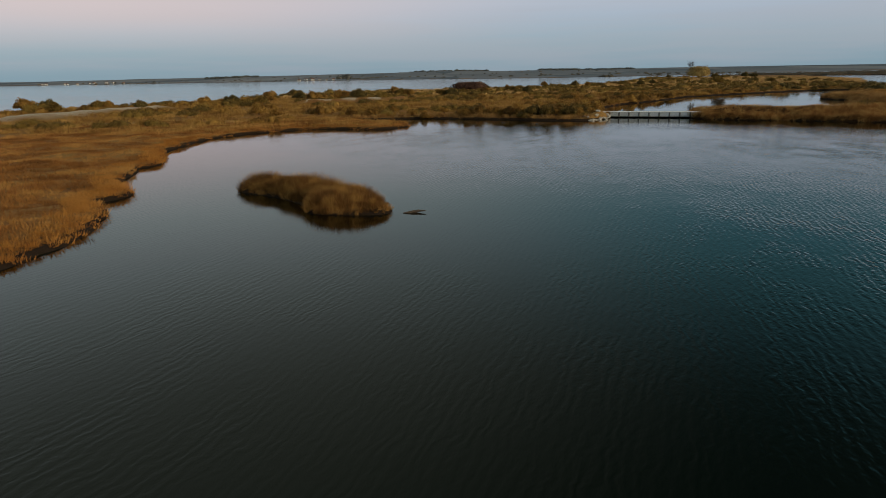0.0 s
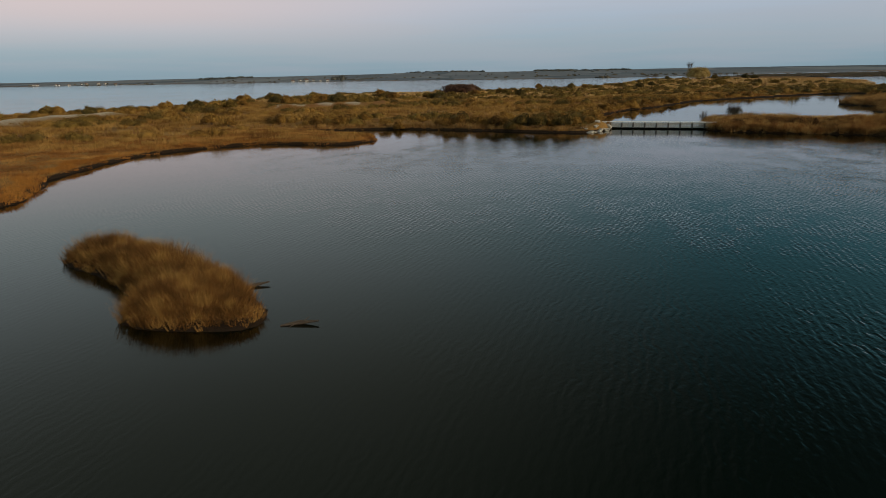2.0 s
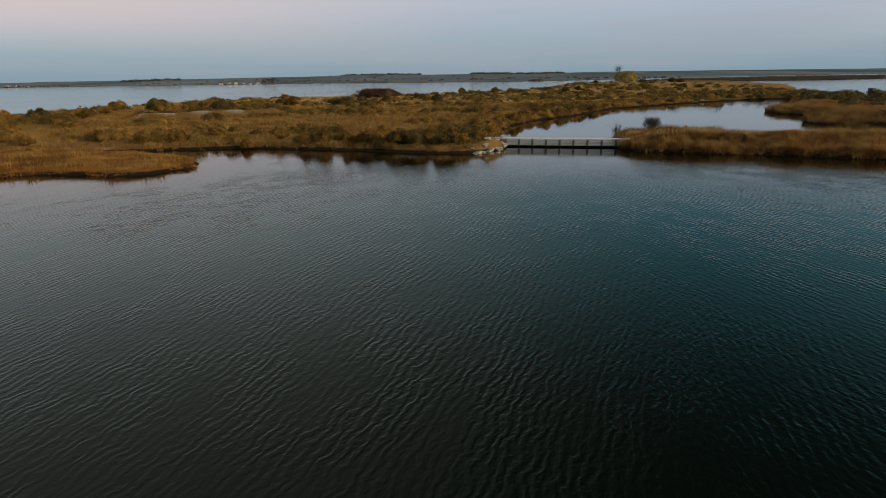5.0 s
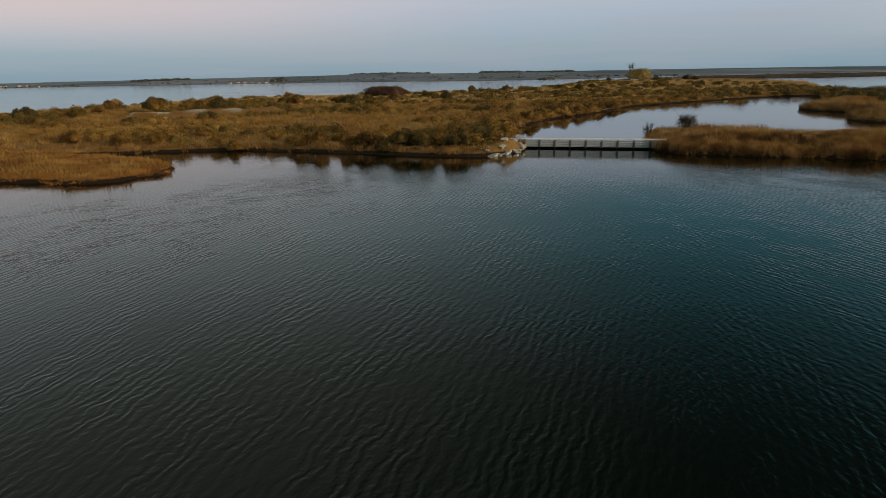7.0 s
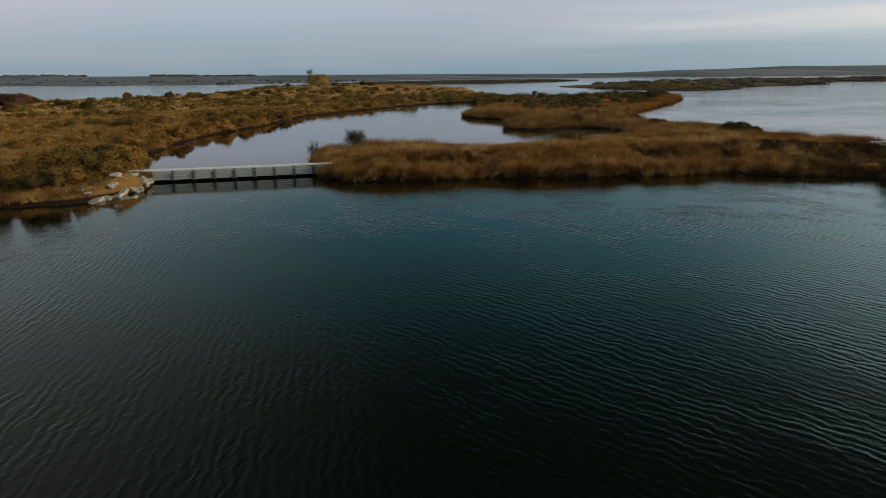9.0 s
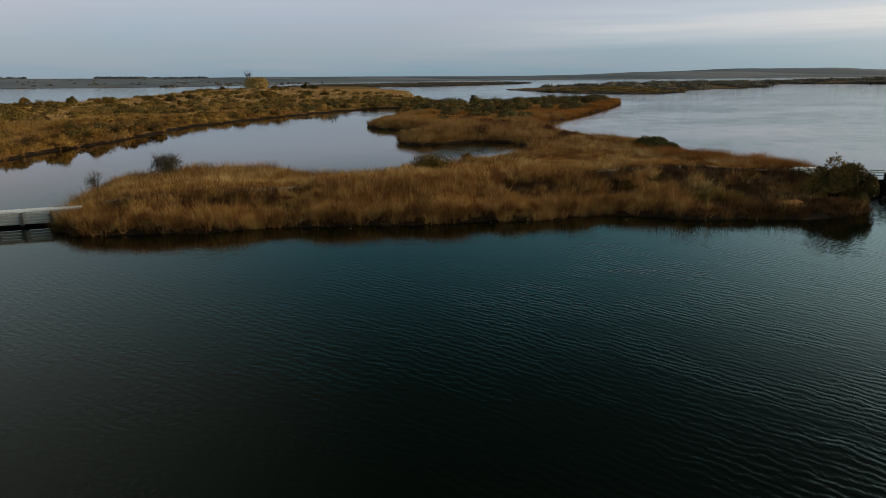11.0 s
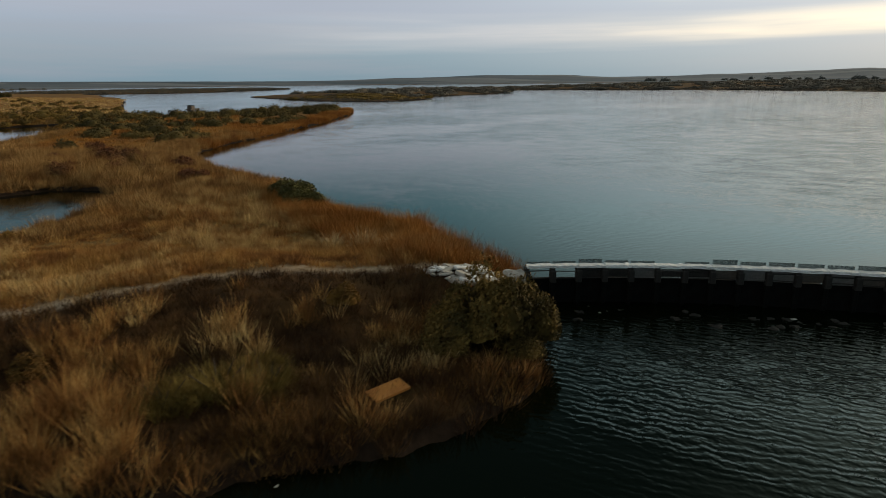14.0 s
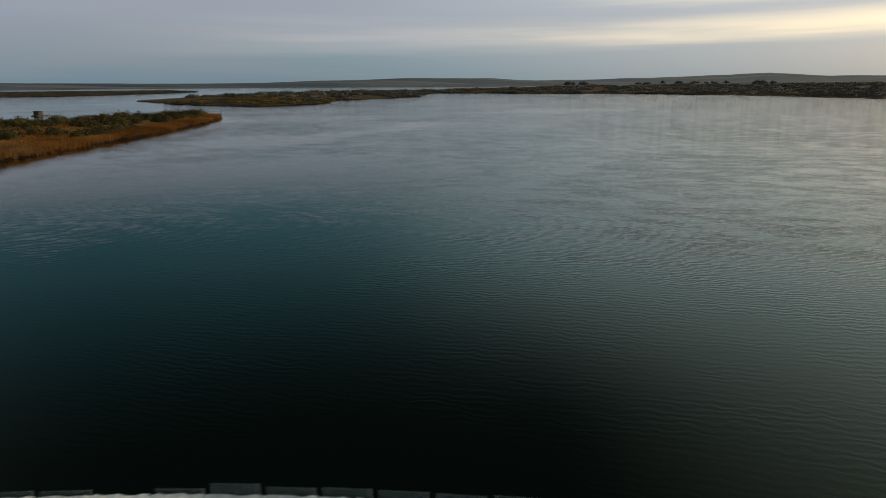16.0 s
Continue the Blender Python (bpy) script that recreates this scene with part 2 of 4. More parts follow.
# distant leaves tinted blue-grey, the haze mixed into their colour
HAZEWOOD = leaf_material("haze_tinted_wood_leaf", (0.048, 0.056, 0.056), (0.075, 0.08, 0.074), (0.105, 0.1, 0.085), 0.004)
TWIG = plain("grey_twig", (0.075, 0.055, 0.04), (0.045, 0.032, 0.024), 2.0, 0.9)
CONCRETE = plain("weathered_concrete", (0.17, 0.165, 0.155), (0.10, 0.095, 0.088), 0.8, 0.85, 9.0, 0.01, fine=14.0)
DECK = plain("pale_concrete_deck", (0.9, 0.9, 0.89), (0.8, 0.8, 0.78), 0.9, 0.8, 12.0, 0.008, fine=10.0)
DARKWALL = plain("wet_dark_concrete", (0.022, 0.021, 0.019), (0.012, 0.012, 0.011), 1.5, 0.7, 8.0, 0.01)
# near-black concrete: the shade below the walkway put into its colour
UNDERSHADE = plain("under_deck_shade_concrete", (0.008, 0.008, 0.007), (0.004, 0.004, 0.004), 1.5, 0.9, 8.0, 0.02)
STRAW = leaf_material("pale_straw", (0.155, 0.073, 0.022), (0.41, 0.238, 0.085), (0.7, 0.5, 0.215), 0.9, 0.5)
WETROCK = plain("wet_dark_stone", (0.045, 0.042, 0.037), (0.026, 0.024, 0.021), 1.6, 0.6, 5.0, 0.03)
# concrete darkened in colour for the wall side turned away from the sun
SHADESIDE = plain("shade_side_concrete", (0.05, 0.047, 0.043), (0.03, 0.028, 0.026), 1.2, 0.85, 9.0, 0.01)
BOARD = plain("brown_weathered_board", (0.10, 0.085, 0.068), (0.06, 0.05, 0.04), 1.2, 0.85, 9.0, 0.01)
# dead stems, their colour darkened further for shade between the reeds
BRAMBLE = leaf_material("shade_darkened_dead_stem", (0.03, 0.0145, 0.006), (0.085, 0.041, 0.0145), (0.19, 0.1, 0.036), 0.6)
PANEL = plain("pale_board", (0.46, 0.46, 0.42), (0.32, 0.32, 0.29), 0.9, 0.85, 9.0, 0.008)
REDBUSH = leaf_material("red_brown_leaf", (0.085, 0.034, 0.016), (0.165, 0.068, 0.028), (0.22, 0.11, 0.045), 0.2)
GOLDGRASS = leaf_material("golden_grass_blade", (0.145, 0.072, 0.018), (0.29, 0.16, 0.042), (0.42, 0.26, 0.085), 0.2, 0.15)
DARKOLIVE = leaf_material("dark_olive_leaf", (0.04, 0.033, 0.011), (0.088, 0.066, 0.019), (0.15, 0.105, 0.03), 0.15)
GREYTWIG = leaf_material("grey_brown_twig_tip", (0.04, 0.034, 0.022), (0.075, 0.062, 0.038), (0.12, 0.1, 0.058), 0.6)
OLIVE = leaf_material("olive_bush_leaf", (0.075, 0.048, 0.011), (0.155, 0.098, 0.021), (0.25, 0.16, 0.036), 0.2, 0.12)
ISLETREED = leaf_material("rusty_islet_reed", (0.055, 0.025, 0.008), (0.205, 0.098, 0.025), (0.42, 0.24, 0.072), 0.9, 0.4)
PLUME = leaf_material("tawny_plume", (0.10, 0.042, 0.012), (0.32, 0.150, 0.042), (0.58, 0.36, 0.125), 0.8, 0.5)
DYKEGRASS = leaf_material("dyke_grass_blade", (0.15, 0.066, 0.018), (0.36, 0.168, 0.047), (0.56, 0.33, 0.10), 0.5, 0.4)
SCREEN, _n, _b = material("teal_grey_screen")
_v = _n.noise(_n.add("ShaderNodeTexCoord").outputs["Object"], 3.0, 4.0)
_n.put(_b, "Base Color", _n.mix(_v, (0.06, 0.088, 0.088), (0.11, 0.135, 0.13))), _n.put(_b, "Roughness", 0.5), _n.put(_b, "Alpha", _n.span(_v, 0.3, 0.7, 0.45, 0.75))
WILLOW = leaf_material("olive_willow_leaf", (0.03, 0.023, 0.0065), (0.088, 0.06, 0.0145), (0.24, 0.15, 0.038), 0.5, 0.4)
# far scrub and reed tones greyed to carry haze in the colour
HAZESCRUB = leaf_material("haze_greyed_scrub", (0.07, 0.066, 0.056), (0.11, 0.098, 0.078), (0.155, 0.128, 0.092), 0.02)
ROCK = plain("pale_rubble", (0.52, 0.49, 0.44), (0.33, 0.30, 0.25), 1.6, 0.9, 5.0, 0.04)
ORANGE = plain("faded_orange_board", (0.50, 0.21, 0.035), (0.38, 0.14, 0.022), 1.4, 0.7)
WOOD = plain("grey_weathered_wood", (0.13, 0.105, 0.08), (0.075, 0.06, 0.05), 2.5, 0.9)
WHITEWALL = plain("white_render", (0.62, 0.61, 0.58), (0.52, 0.50, 0.47), 0.3, 0.85)
ROOF = plain("clay_roof", (0.20, 0.085, 0.05), (0.13, 0.07, 0.05), 0.5, 0.85)
GLASS = plain("dark_window", (0.02, 0.025, 0.03), (0.03, 0.035, 0.04), 0.4, 0.2)

for m_ in (UNDERSHADE, SHADESIDE, WETROCK, DARKWALL):
    m_.node_tree.nodes["Principled BSDF"].inputs["Specular IOR Level"].default_value = 0.08

# ---- plan: shorelines at the water's level ----
MAINLAND = [(-400, -60), (-60, -20), (-34, 12), (-21, 28), (-21.4, 38), (-24.6, 44.8), (-24, 49), (-29, 56), (-31.4, 63), (-31, 67), (-35, 78), (-36.3, 89),
            (-34.6, 100), (-28.8, 107), (-22, 109.5), (-13, 107.4), (-7, 113), (-8.5, 118.5), (-15, 125), (-22, 129), (-26, 131.2), (-19, 132), (-11, 133),
            (-3, 132), (6, 128.2), (15, 124), (21, 121.3), (26, 120), (30, 123), (32, 127.5), (32, 135), (33.5, 151), (39, 165), (48.5, 180), (59, 191.5), (69, 207), (80, 221.5),
            (94, 231.5), (113, 245), (134, 258.5), (153, 265), (158, 262), (147, 244), (127, 215), (111, 196), (107.5, 187)]
EASTLAND = [(112, 172), (103, 166), (97, 158.5), (97.5, 153.5), (107, 150.5), (110, 144), (102, 134.2), (94, 131.2), (84, 129.6), (75, 128.6), (69.6, 131.6),
            (68.8, 137), (62.5, 142), (54.5, 142), (50, 135.5), (46.5, 123), (48.2, 117.8), (55, 114.2), (65, 108.8), (73, 104.4), (80, 100.9), (85, 96.4), (91.5, 91.3),
            (96, 89.8), (101, 91.5), (104.5, 94.5), (108.9, 97.2), (111.5, 103), (113.5, 109), (114.6, 116), (118.8, 127), (125, 144), (133, 164), (146, 176), (159, 182), (182, 196)]
SPIT = [(214, 214), (250, 241), (264, 256), (257, 268), (225, 262), (203, 261), (194, 280), (202, 305), (250, 400), (312, 509), (372, 650), (460, 900), (420, 960), (250, 800), (165, 590), (105, 470),
        (45, 415), (-12, 402), (-62, 372), (-88, 330), (-92, 262), (-106, 222), (-150, 190), (-260, 160), (-500, 120)]
ISLAND = [(-16.2, 49.2), (-12.2, 46.2), (-9.2, 43.1), (-8.4, 40.6), (-5.4, 39.7), (-2.6, 40.0), (-2.4, 42.0), (-4.6, 44.9), (-8.4, 48.3), (-11.5, 51.2), (-15.3, 51.5)]
FARLAND = [(346, 318), (365, 306), (408, 322), (445, 350), (560, 356), (690, 412), (775, 440), (782, 317), (780, 205), (690, 80), (600, 10), (560, -80), (700, -400), (1100, -420), (1400, 100), (1150, 430),
           (900, 540), (760, 560), (600, 540), (470, 530), (400, 490), (352, 380)]
BAR = [(340, 930), (400, 880), (436, 798), (505, 765), (615, 785), (720, 850), (860, 960), (820, 1040), (640, 1000), (460, 1010)]
BEYOND = [(-5200, 1600), (-3200, 2150), (-1500, 2200), (-500, 1900), (-30, 1550), (240, 1260), (520, 1450), (900, 1850), (1500, 2000), (2100, 1750), (2700, 1150), (3000, 400), (3000, -500), (2700, -2500), (2700, -5200),
          (5200, -5200), (5200, 5200), (-5200, 5200)]
PATHWAY = [(48, 124), (55, 121), (63, 118.2), (70, 116.4), (77.5, 113.9), (84, 111.3), (90, 108.6), (95.5, 105.8), (99.7, 102.3), (102.4, 98.6), (104.2, 95.6)]
TRACK2 = [(-48, 203.5), (-42, 207.5), (-34, 212), (-25.5, 217), (-20, 219)]
TRACKS = [[(-99, 116), (-94.5, 130), (-93.5, 142), (-91, 160), (-84, 176)], TRACK2]


def rounded(points, steps=5, closed=True):
    """A smooth line through points (Catmull-Rom)."""
    p = np.array(points, float)
    n, out = len(p), []
    for i in range(n if closed else n - 1):
        a, b, c, d = (p[(i + k) % n] if closed else p[min(max(i + k, 0), n - 1)] for k in (-1, 0, 1, 2))
        for t in np.linspace(0, 1, steps, endpoint=False):
            out.append(0.5 * (2 * b + (c - a) * t + (2 * a - 5 * b + 4 * c - d) * t * t + (3 * b - a - 3 * c + d) * t**3))
    return np.array(out if closed else out + [p[-1]])


def waves(x, y, scale, seed):
    """Smooth noise of about -1 to 1 on the plan."""
    u, v = x / scale + seed * 17.3, y / scale + seed * 9.1
    i, j = np.floor(u), np.floor(v)
    f, g = u - i, v - j
    f, g = f * f * (3 - 2 * f), g * g * (3 - 2 * g)

    def at(a, b):
        s = np.sin(a * 127.1 + b * 311.7 + seed * 74.7) * 43758.5453
        return (s - np.floor(s)) * 2 - 1

    return (at(i, j) * (1 - f) + at(i + 1, j) * f) * (1 - g) + (at(i, j + 1) * (1 - f) + at(i + 1, j + 1) * f) * g


def line_distance(x, y, line, closed):
    far = np.full(x.shape, 1e9)
    ends = np.roll(line, -1, 0) if closed else line[1:]
    for (ax, ay), (bx, by) in zip(line, ends):
        dx, dy = bx - ax, by - ay
        t = np.clip(((x - ax) * dx + (y - ay) * dy) / (dx * dx + dy * dy + 1e-9), 0, 1)
        far = np.minimum(far, (x - ax - t * dx) ** 2 + (y - ay - t * dy) ** 2)
    return np.sqrt(far)


def inside(x, y, line):
    odd = np.zeros(x.shape, bool)
    for (ax, ay), (bx, by) in zip(line, np.roll(line, -1, 0)):
        if ay != by:
            odd ^= ((ay > y) != (by > y)) & (x < (bx - ax) * (y - ay) / (by - ay) + ax)
    return odd


SHORES = [rounded(s) for s in (MAINLAND + EASTLAND + SPIT, ISLAND, FARLAND, BEYOND, BAR)]
WAY = rounded(PATHWAY, 4, False)
TRACK_LINES = [rounded(t, 4, False) for t in TRACKS]


def shore_distance(x, y, which=(0, 1, 2, 3, 4)):
    """Metres inland (positive) or out on the water (negative), of each land, with a ragged edge."""
    rag = waves(x, y, 3.2, 1) * 0.55 + waves(x, y, 1.3, 2) * 0.25 + waves(x, y, 9.0, 3) * 0.6
    out = []
    for k in which:
        s = SHORES[k]
        d = line_distance(x, y, s, True)
        out.append(np.where(inside(x, y, s), d, -d) + rag * ((1.0, 0.3, 2.0, 6.0, 4.0)[k]) - 0.28)
    return out


def inland(x, y):
    """The same for the main land alone."""
    return shore_distance(x, y, (0,))[0]


def step(v, a, b):
    t = np.clip((v - a) / (b - a), 0, 1)
    return t * t * (3 - 2 * t)


def ground_height(x, y):
    x, y = np.asarray(x, float), np.asarray(y, float)
    main, isle, far, beyond, bar = shore_distance(x, y)
    far = np.maximum(far, bar)
    d = np.maximum(np.maximum(main, isle), np.maximum(far, beyond))
    z = -1.6 + 1.4 * step(d, -6, -0.5) + 0.2 * step(d, -0.5, 0) + (0.46 + 0.16 * waves(x, y, 2.1, 31) + 0.1 * waves(x, y, 6.3, 32)) * step(d, 0.0, 0.6)
    z += step(main, 0.5, 14) * (0.35 + 0.25 * waves(x, y, 22, 5) + 0.15 * waves(x, y, 6, 6)) * (main > 0)
    # the dyke with its path
    way = line_distance(x, y, WAY, False)
    z += step(-way, -8.0, -1.2) * 1.0 * step(main, 0.3, 5.0)
    z += 0.95 * np.exp(-(((x - 102.3) / 2.6) ** 2 + ((y - 96.6) / 2.4) ** 2)) * step(main, 0.1, 1.6)
    # rubble mound at the footbridge
    z += 1.0 * np.exp(-(((x - 29.3) / 2.6) ** 2 + ((y - 124.0) / 3.2) ** 2)) * step(main, -0.4, 1.2)
    # sandy banks of the far tracks
    for t in TRACK_LINES:
        z += 1.2 * step(-line_distance(x, y, t, False), -5.0, -1.5) * (main > 0)
    # low rise with trees, hills behind the lakes
    z += 2.2 * np.exp(-(((x - 190) / 90) ** 2 + ((y - 530) / 120) ** 2)) * (main > 0)
    z += 1.6 * step(far, 0, 60) + 5.5 * step(far, 30, 260) * (1 + 0.35 * waves(x, y, 130, 21))
    # hills behind the lakes, by the compass
    east, reach = np.degrees(np.arctan2(x - 60, y - 80)), np.hypot(x - 60, y - 80)
    rise = np.interp(east, [-60, -37, -22, -10, 0, 12, 25, 40, 46, 52, 58, 66, 70, 75, 80, 86, 89, 93, 110], [0.2, 0.25, 0.36, 0.4, 0.45, 0.42, 0.4, 0.34, 0.38, 0.62, 0.77, 0.78, 0.5, 0.52, 0.7, 0.94, 1.16, 0.8, 0.6])
    bumps = 1 + 0.14 * waves(x, y, 420, 8) + 0.06 * waves(x, y, 150, 9)
    hill = 2 * step(beyond, 0, 120) + np.tan(np.radians(rise)) * np.minimum(reach, 3000) * step(beyond, 60, 1300) * bumps
    z += hill * (beyond > 0)
    return z


def mesh_from(name, verts, tris, mats=(), smooth=False):
    me = bpy.data.meshes.new(name)
    verts, tris = np.asarray(verts, np.float32), np.asarray(tris, np.int32)
    me.vertices.add(len(verts)), me.loops.add(tris.size), me.polygons.add(len(tris))
    me.vertices.foreach_set("co", verts.ravel())
    me.loops.foreach_set("vertex_index", tris.ravel())
    me.polygons.foreach_set("loop_start", np.arange(0, tris.size, tris.shape[1], dtype=np.int32))
    if smooth:
        me.polygons.foreach_set("use_smooth", np.ones(len(tris), bool))
    me.update(calc_edges=True)
    for m in mats:
        me.materials.append(m)
    return me


def axis(a, b, fine, out):
    """Even steps from a to b, then wider and wider ones to the edge of the world."""
    core = list(np.arange(a, b, fine))
    lo, hi, s = [a], [core[-1]], fine
    while lo[-1] > -out or hi[-1] < out:
        s *= 1.06
        if lo[-1] > -out:
            lo.append(lo[-1] - s)
        if hi[-1] < out:
            hi.append(hi[-1] + s)
    return np.array(sorted(lo[1:]) + core + hi[1:])


def build_ground():
    gx, gy = axis(-40, 120, 0.66, 5200), axis(26, 148, 0.66, 5200)
    x, y = np.meshgrid(gx, gy)
    z = ground_height(x, y)
    nx, ny = len(gx), len(gy)
    i = (np.arange(ny - 1)[:, None] * nx + np.arange(nx - 1)).ravel()
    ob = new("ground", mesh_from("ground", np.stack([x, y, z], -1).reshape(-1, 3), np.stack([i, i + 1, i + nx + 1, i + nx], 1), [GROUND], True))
    _, _, far, beyond, bar = shore_distance(x, y)
    way = line_distance(x, y, WAY, False)
    track = 0.6 * step(-way, -0.75, -0.3)
    for t, half in zip(TRACK_LINES, (2.8, 1.3)):
        track = np.maximum(track, step(-line_distance(x, y, t, False), -half, -0.65 * half))
    # dark leaf litter and peat under the dyke reeds, the slope's shade painted in
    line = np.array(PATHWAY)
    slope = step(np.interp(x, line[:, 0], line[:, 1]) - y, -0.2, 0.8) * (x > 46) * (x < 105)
    for name, values in (("field", step(beyond, 0, 30)), ("track", track), ("soil_and_shade", np.maximum(slope, 0.75 * step(np.maximum(far, bar), 0, 4)))):
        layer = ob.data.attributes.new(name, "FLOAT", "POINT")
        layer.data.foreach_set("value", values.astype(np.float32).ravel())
    return tagged(ob, "brown marsh ground with low banks and haze-tinted far fields", "ground", kind="structure")


def build_water():
    gx, gy = axis(-45, 130, 4, 5200), axis(0, 160, 4, 5200)
    x, y = np.meshgrid(gx, gy)
    nx, ny = len(gx), len(gy)
    i = (np.arange(ny - 1)[:, None] * nx + np.arange(nx - 1)).ravel()
    ob = new("water", mesh_from("water", np.stack([x, y, 0 * x], -1).reshape(-1, 3), np.stack([i, i + 1, i + nx + 1, i + nx], 1), [WATER]))
    # wind reaches the water away from the sheltering shores
    layer = ob.data.attributes.new("fetch", "FLOAT", "POINT")
    gap = -np.max(shore_distance(x, y), 0)
    out = np.where(x > 38 + 0.1 * (y - 60), step(gap, 0.3, 9), step(gap, 2.0, 22))
    pond = ((x - 75) / 52) ** 2 + ((y - 178 - (x - 75) * 0.75) / 52) ** 2 < 1
    out = np.where(pond & (y > 124), 0.06 * out, out) * (0.25 + 0.75 * step(x + 0.25 * np.abs(y - 60), -20, 12))
    # choppy before the sluice wall, smooth in its lee
    wall = np.array([(104.5, 94.5), (109.1, 87.4), (113.7, 76.2), (116.4, 62), (117, 40), (112, 0)])
    near, lee = line_distance(x, y, wall, False), x > np.interp(y, wall[::-1, 1], wall[::-1, 0])
    out = np.where(lee & (y < 130), out * (0.25 + 1.15 * step(near, 12, 42)), out)
    dyke = line_distance(x, y, np.array([(48, 116), (65, 108), (80, 100), (92, 91)]), False)
    out = np.where(~lee & (y < 116), out * (0.45 + 0.55 * step(dyke, 3, 22)), out)
    out = np.where((x > 104) & (y > 96) & (x < 420), out * (0.6 + 0.4 * step(x, 150, 240)), out)
    out = np.where(~lee, np.maximum(out, 3.0 * step(x, 88, 104) * step(-y, -95, -90)), out)
    # the southern arm behind the islet lies calm
    out = out * (0.35 + 0.65 * np.maximum(step(x, 4, 20), step(y, 44, 62)))
    layer.data.foreach_set("value", out.astype(np.float32).ravel())
    return tagged(ob, "dark rippled lagoon water at dusk", "water", kind="structure")


build_ground()
build_water()

# ---- small helpers for things ----
rng = np.random.default_rng(7)


def link(bm, name, mats, smooth=False):
    me = bpy.data.meshes.new(name)
    bm.normal_update()
    bm.to_mesh(me)
    bm.free()
    for m in mats if isinstance(mats, (list, tuple)) else [mats]:
        me.materials.append(m)
    if smooth:
        me.polygons.foreach_set("use_smooth", np.ones(len(me.polygons), bool))
    return me


def part(name, data, mat, parent, label=""):
    """One mesh object under a thing or a part; data is a bmesh or a mesh."""
    if isinstance(data, bmesh.types.BMesh):
        data = link(data, name, mat)
    ob = new(name, data)
    ob.parent = parent
    return tagged(ob, label)


def thing(name, m, label, category, group="", kind=""):
    ob = new(name)
    ob.empty_display_size = 0.2
    ob.matrix_basis = m
    return tagged(ob, label, category, group, kind)


def box(bm, size, at=(0, 0, 0), turn=None, bevel=0.0):
    m = Matrix.Translation(at) @ (turn or Matrix()) @ Matrix.Diagonal((*size, 1))
    made = bmesh.ops.create_cube(bm, size=1, matrix=m)
    if bevel:
        edges = list({e for v in made["verts"] for e in v.link_edges})
        bmesh.ops.bevel(bm, geom=edges, offset=bevel, segments=1, affect="EDGES")
    return bm


def rod(bm, a, b, r0, r1=None, sides=6):
    a, b = Vector(a), Vector(b)
    m = Matrix.Translation((a + b) / 2) @ (b - a).to_track_quat("Z", "Y").to_matrix().to_4x4()
    bmesh.ops.create_cone(bm, cap_ends=True, segments=sides, radius1=r0, radius2=r0 if r1 is None else r1, depth=(b - a).length, matrix=m)
    return bm


def height(x, y):
    return float(ground_height(np.array([x]), np.array([y]))[0])


# ---- plants as geometry ----


def blades(base, tall, wide, lean, turn):
    """Bent blades: five points and three triangles each."""
    n = len(base)
    side = np.stack([np.cos(turn), np.sin(turn), np.zeros(n)], 1)
    bend = np.stack([np.cos(lean[:, 1]), np.sin(lean[:, 1]), np.zeros(n)], 1) * lean[:, :1] * tall[:, None]
    mid = base + bend * 0.35 + np.array([0, 0, 1]) * (tall * 0.58)[:, None]
    tip = base + bend + np.array([0, 0, 1]) * tall[:, None]
    s = side * wide[:, None] / 2
    v = np.stack([base - s, base + s, mid - s * 0.8, mid + s * 0.8, tip], 1).reshape(-1, 3)
    k = np.arange(n)[:, None] * 5
    t = np.concatenate([k + [0, 1, 3], k + [0, 3, 2], k + [2, 3, 4]], 1).reshape(-1, 3)
    return v, t


def spikes(base, tall, wide, lean, turn):
    """Single narrow triangles, for grass that stays far off."""
    n = len(base)
    s = np.stack([np.cos(turn), np.sin(turn), np.zeros(n)], 1) * wide[:, None] / 2
    tip = base + np.stack([np.cos(lean[:, 1]), np.sin(lean[:, 1]), np.zeros(n)], 1) * (lean[:, 0] * tall)[:, None]
    tip[:, 2] += tall
    return np.stack([base - s, base + s, tip], 1).reshape(-1, 3), np.arange(3 * n).reshape(-1, 3)


def tufts(spots, z, tall, spread, count, wide, seed, form=None):
    """Fans of blades standing on each spot."""
    r = np.random.default_rng(seed)
    n = len(spots)
    idx = np.repeat(np.arange(n), count)
    m = len(idx)
    a, d = r.uniform(0, 2 * np.pi, m), r.uniform(0, 1, m) ** 0.7
    base = np.stack([spots[idx, 0] + np.cos(a) * d * spread, spots[idx, 1] + np.sin(a) * d * spread, z[idx] - 0.05], 1)
    h = tall[idx] * r.uniform(0.65, 1.15, m)
    lean = np.stack([0.15 + 0.55 * d * r.uniform(0.4, 1.5, m), a + r.normal(0, 0.4, m)], 1)
    return (form or blades)(base, h, wide * r.uniform(0.6, 1.4, m), lean, r.uniform(0, 2 * np.pi, m))


def scatter(x0, x1, y0, y1, per, seed):
    r = np.random.default_rng(seed)
    n = int((x1 - x0) * (y1 - y0) * per)
    return np.stack([r.uniform(x0, x1, n), r.uniform(y0, y1, n)], 1)


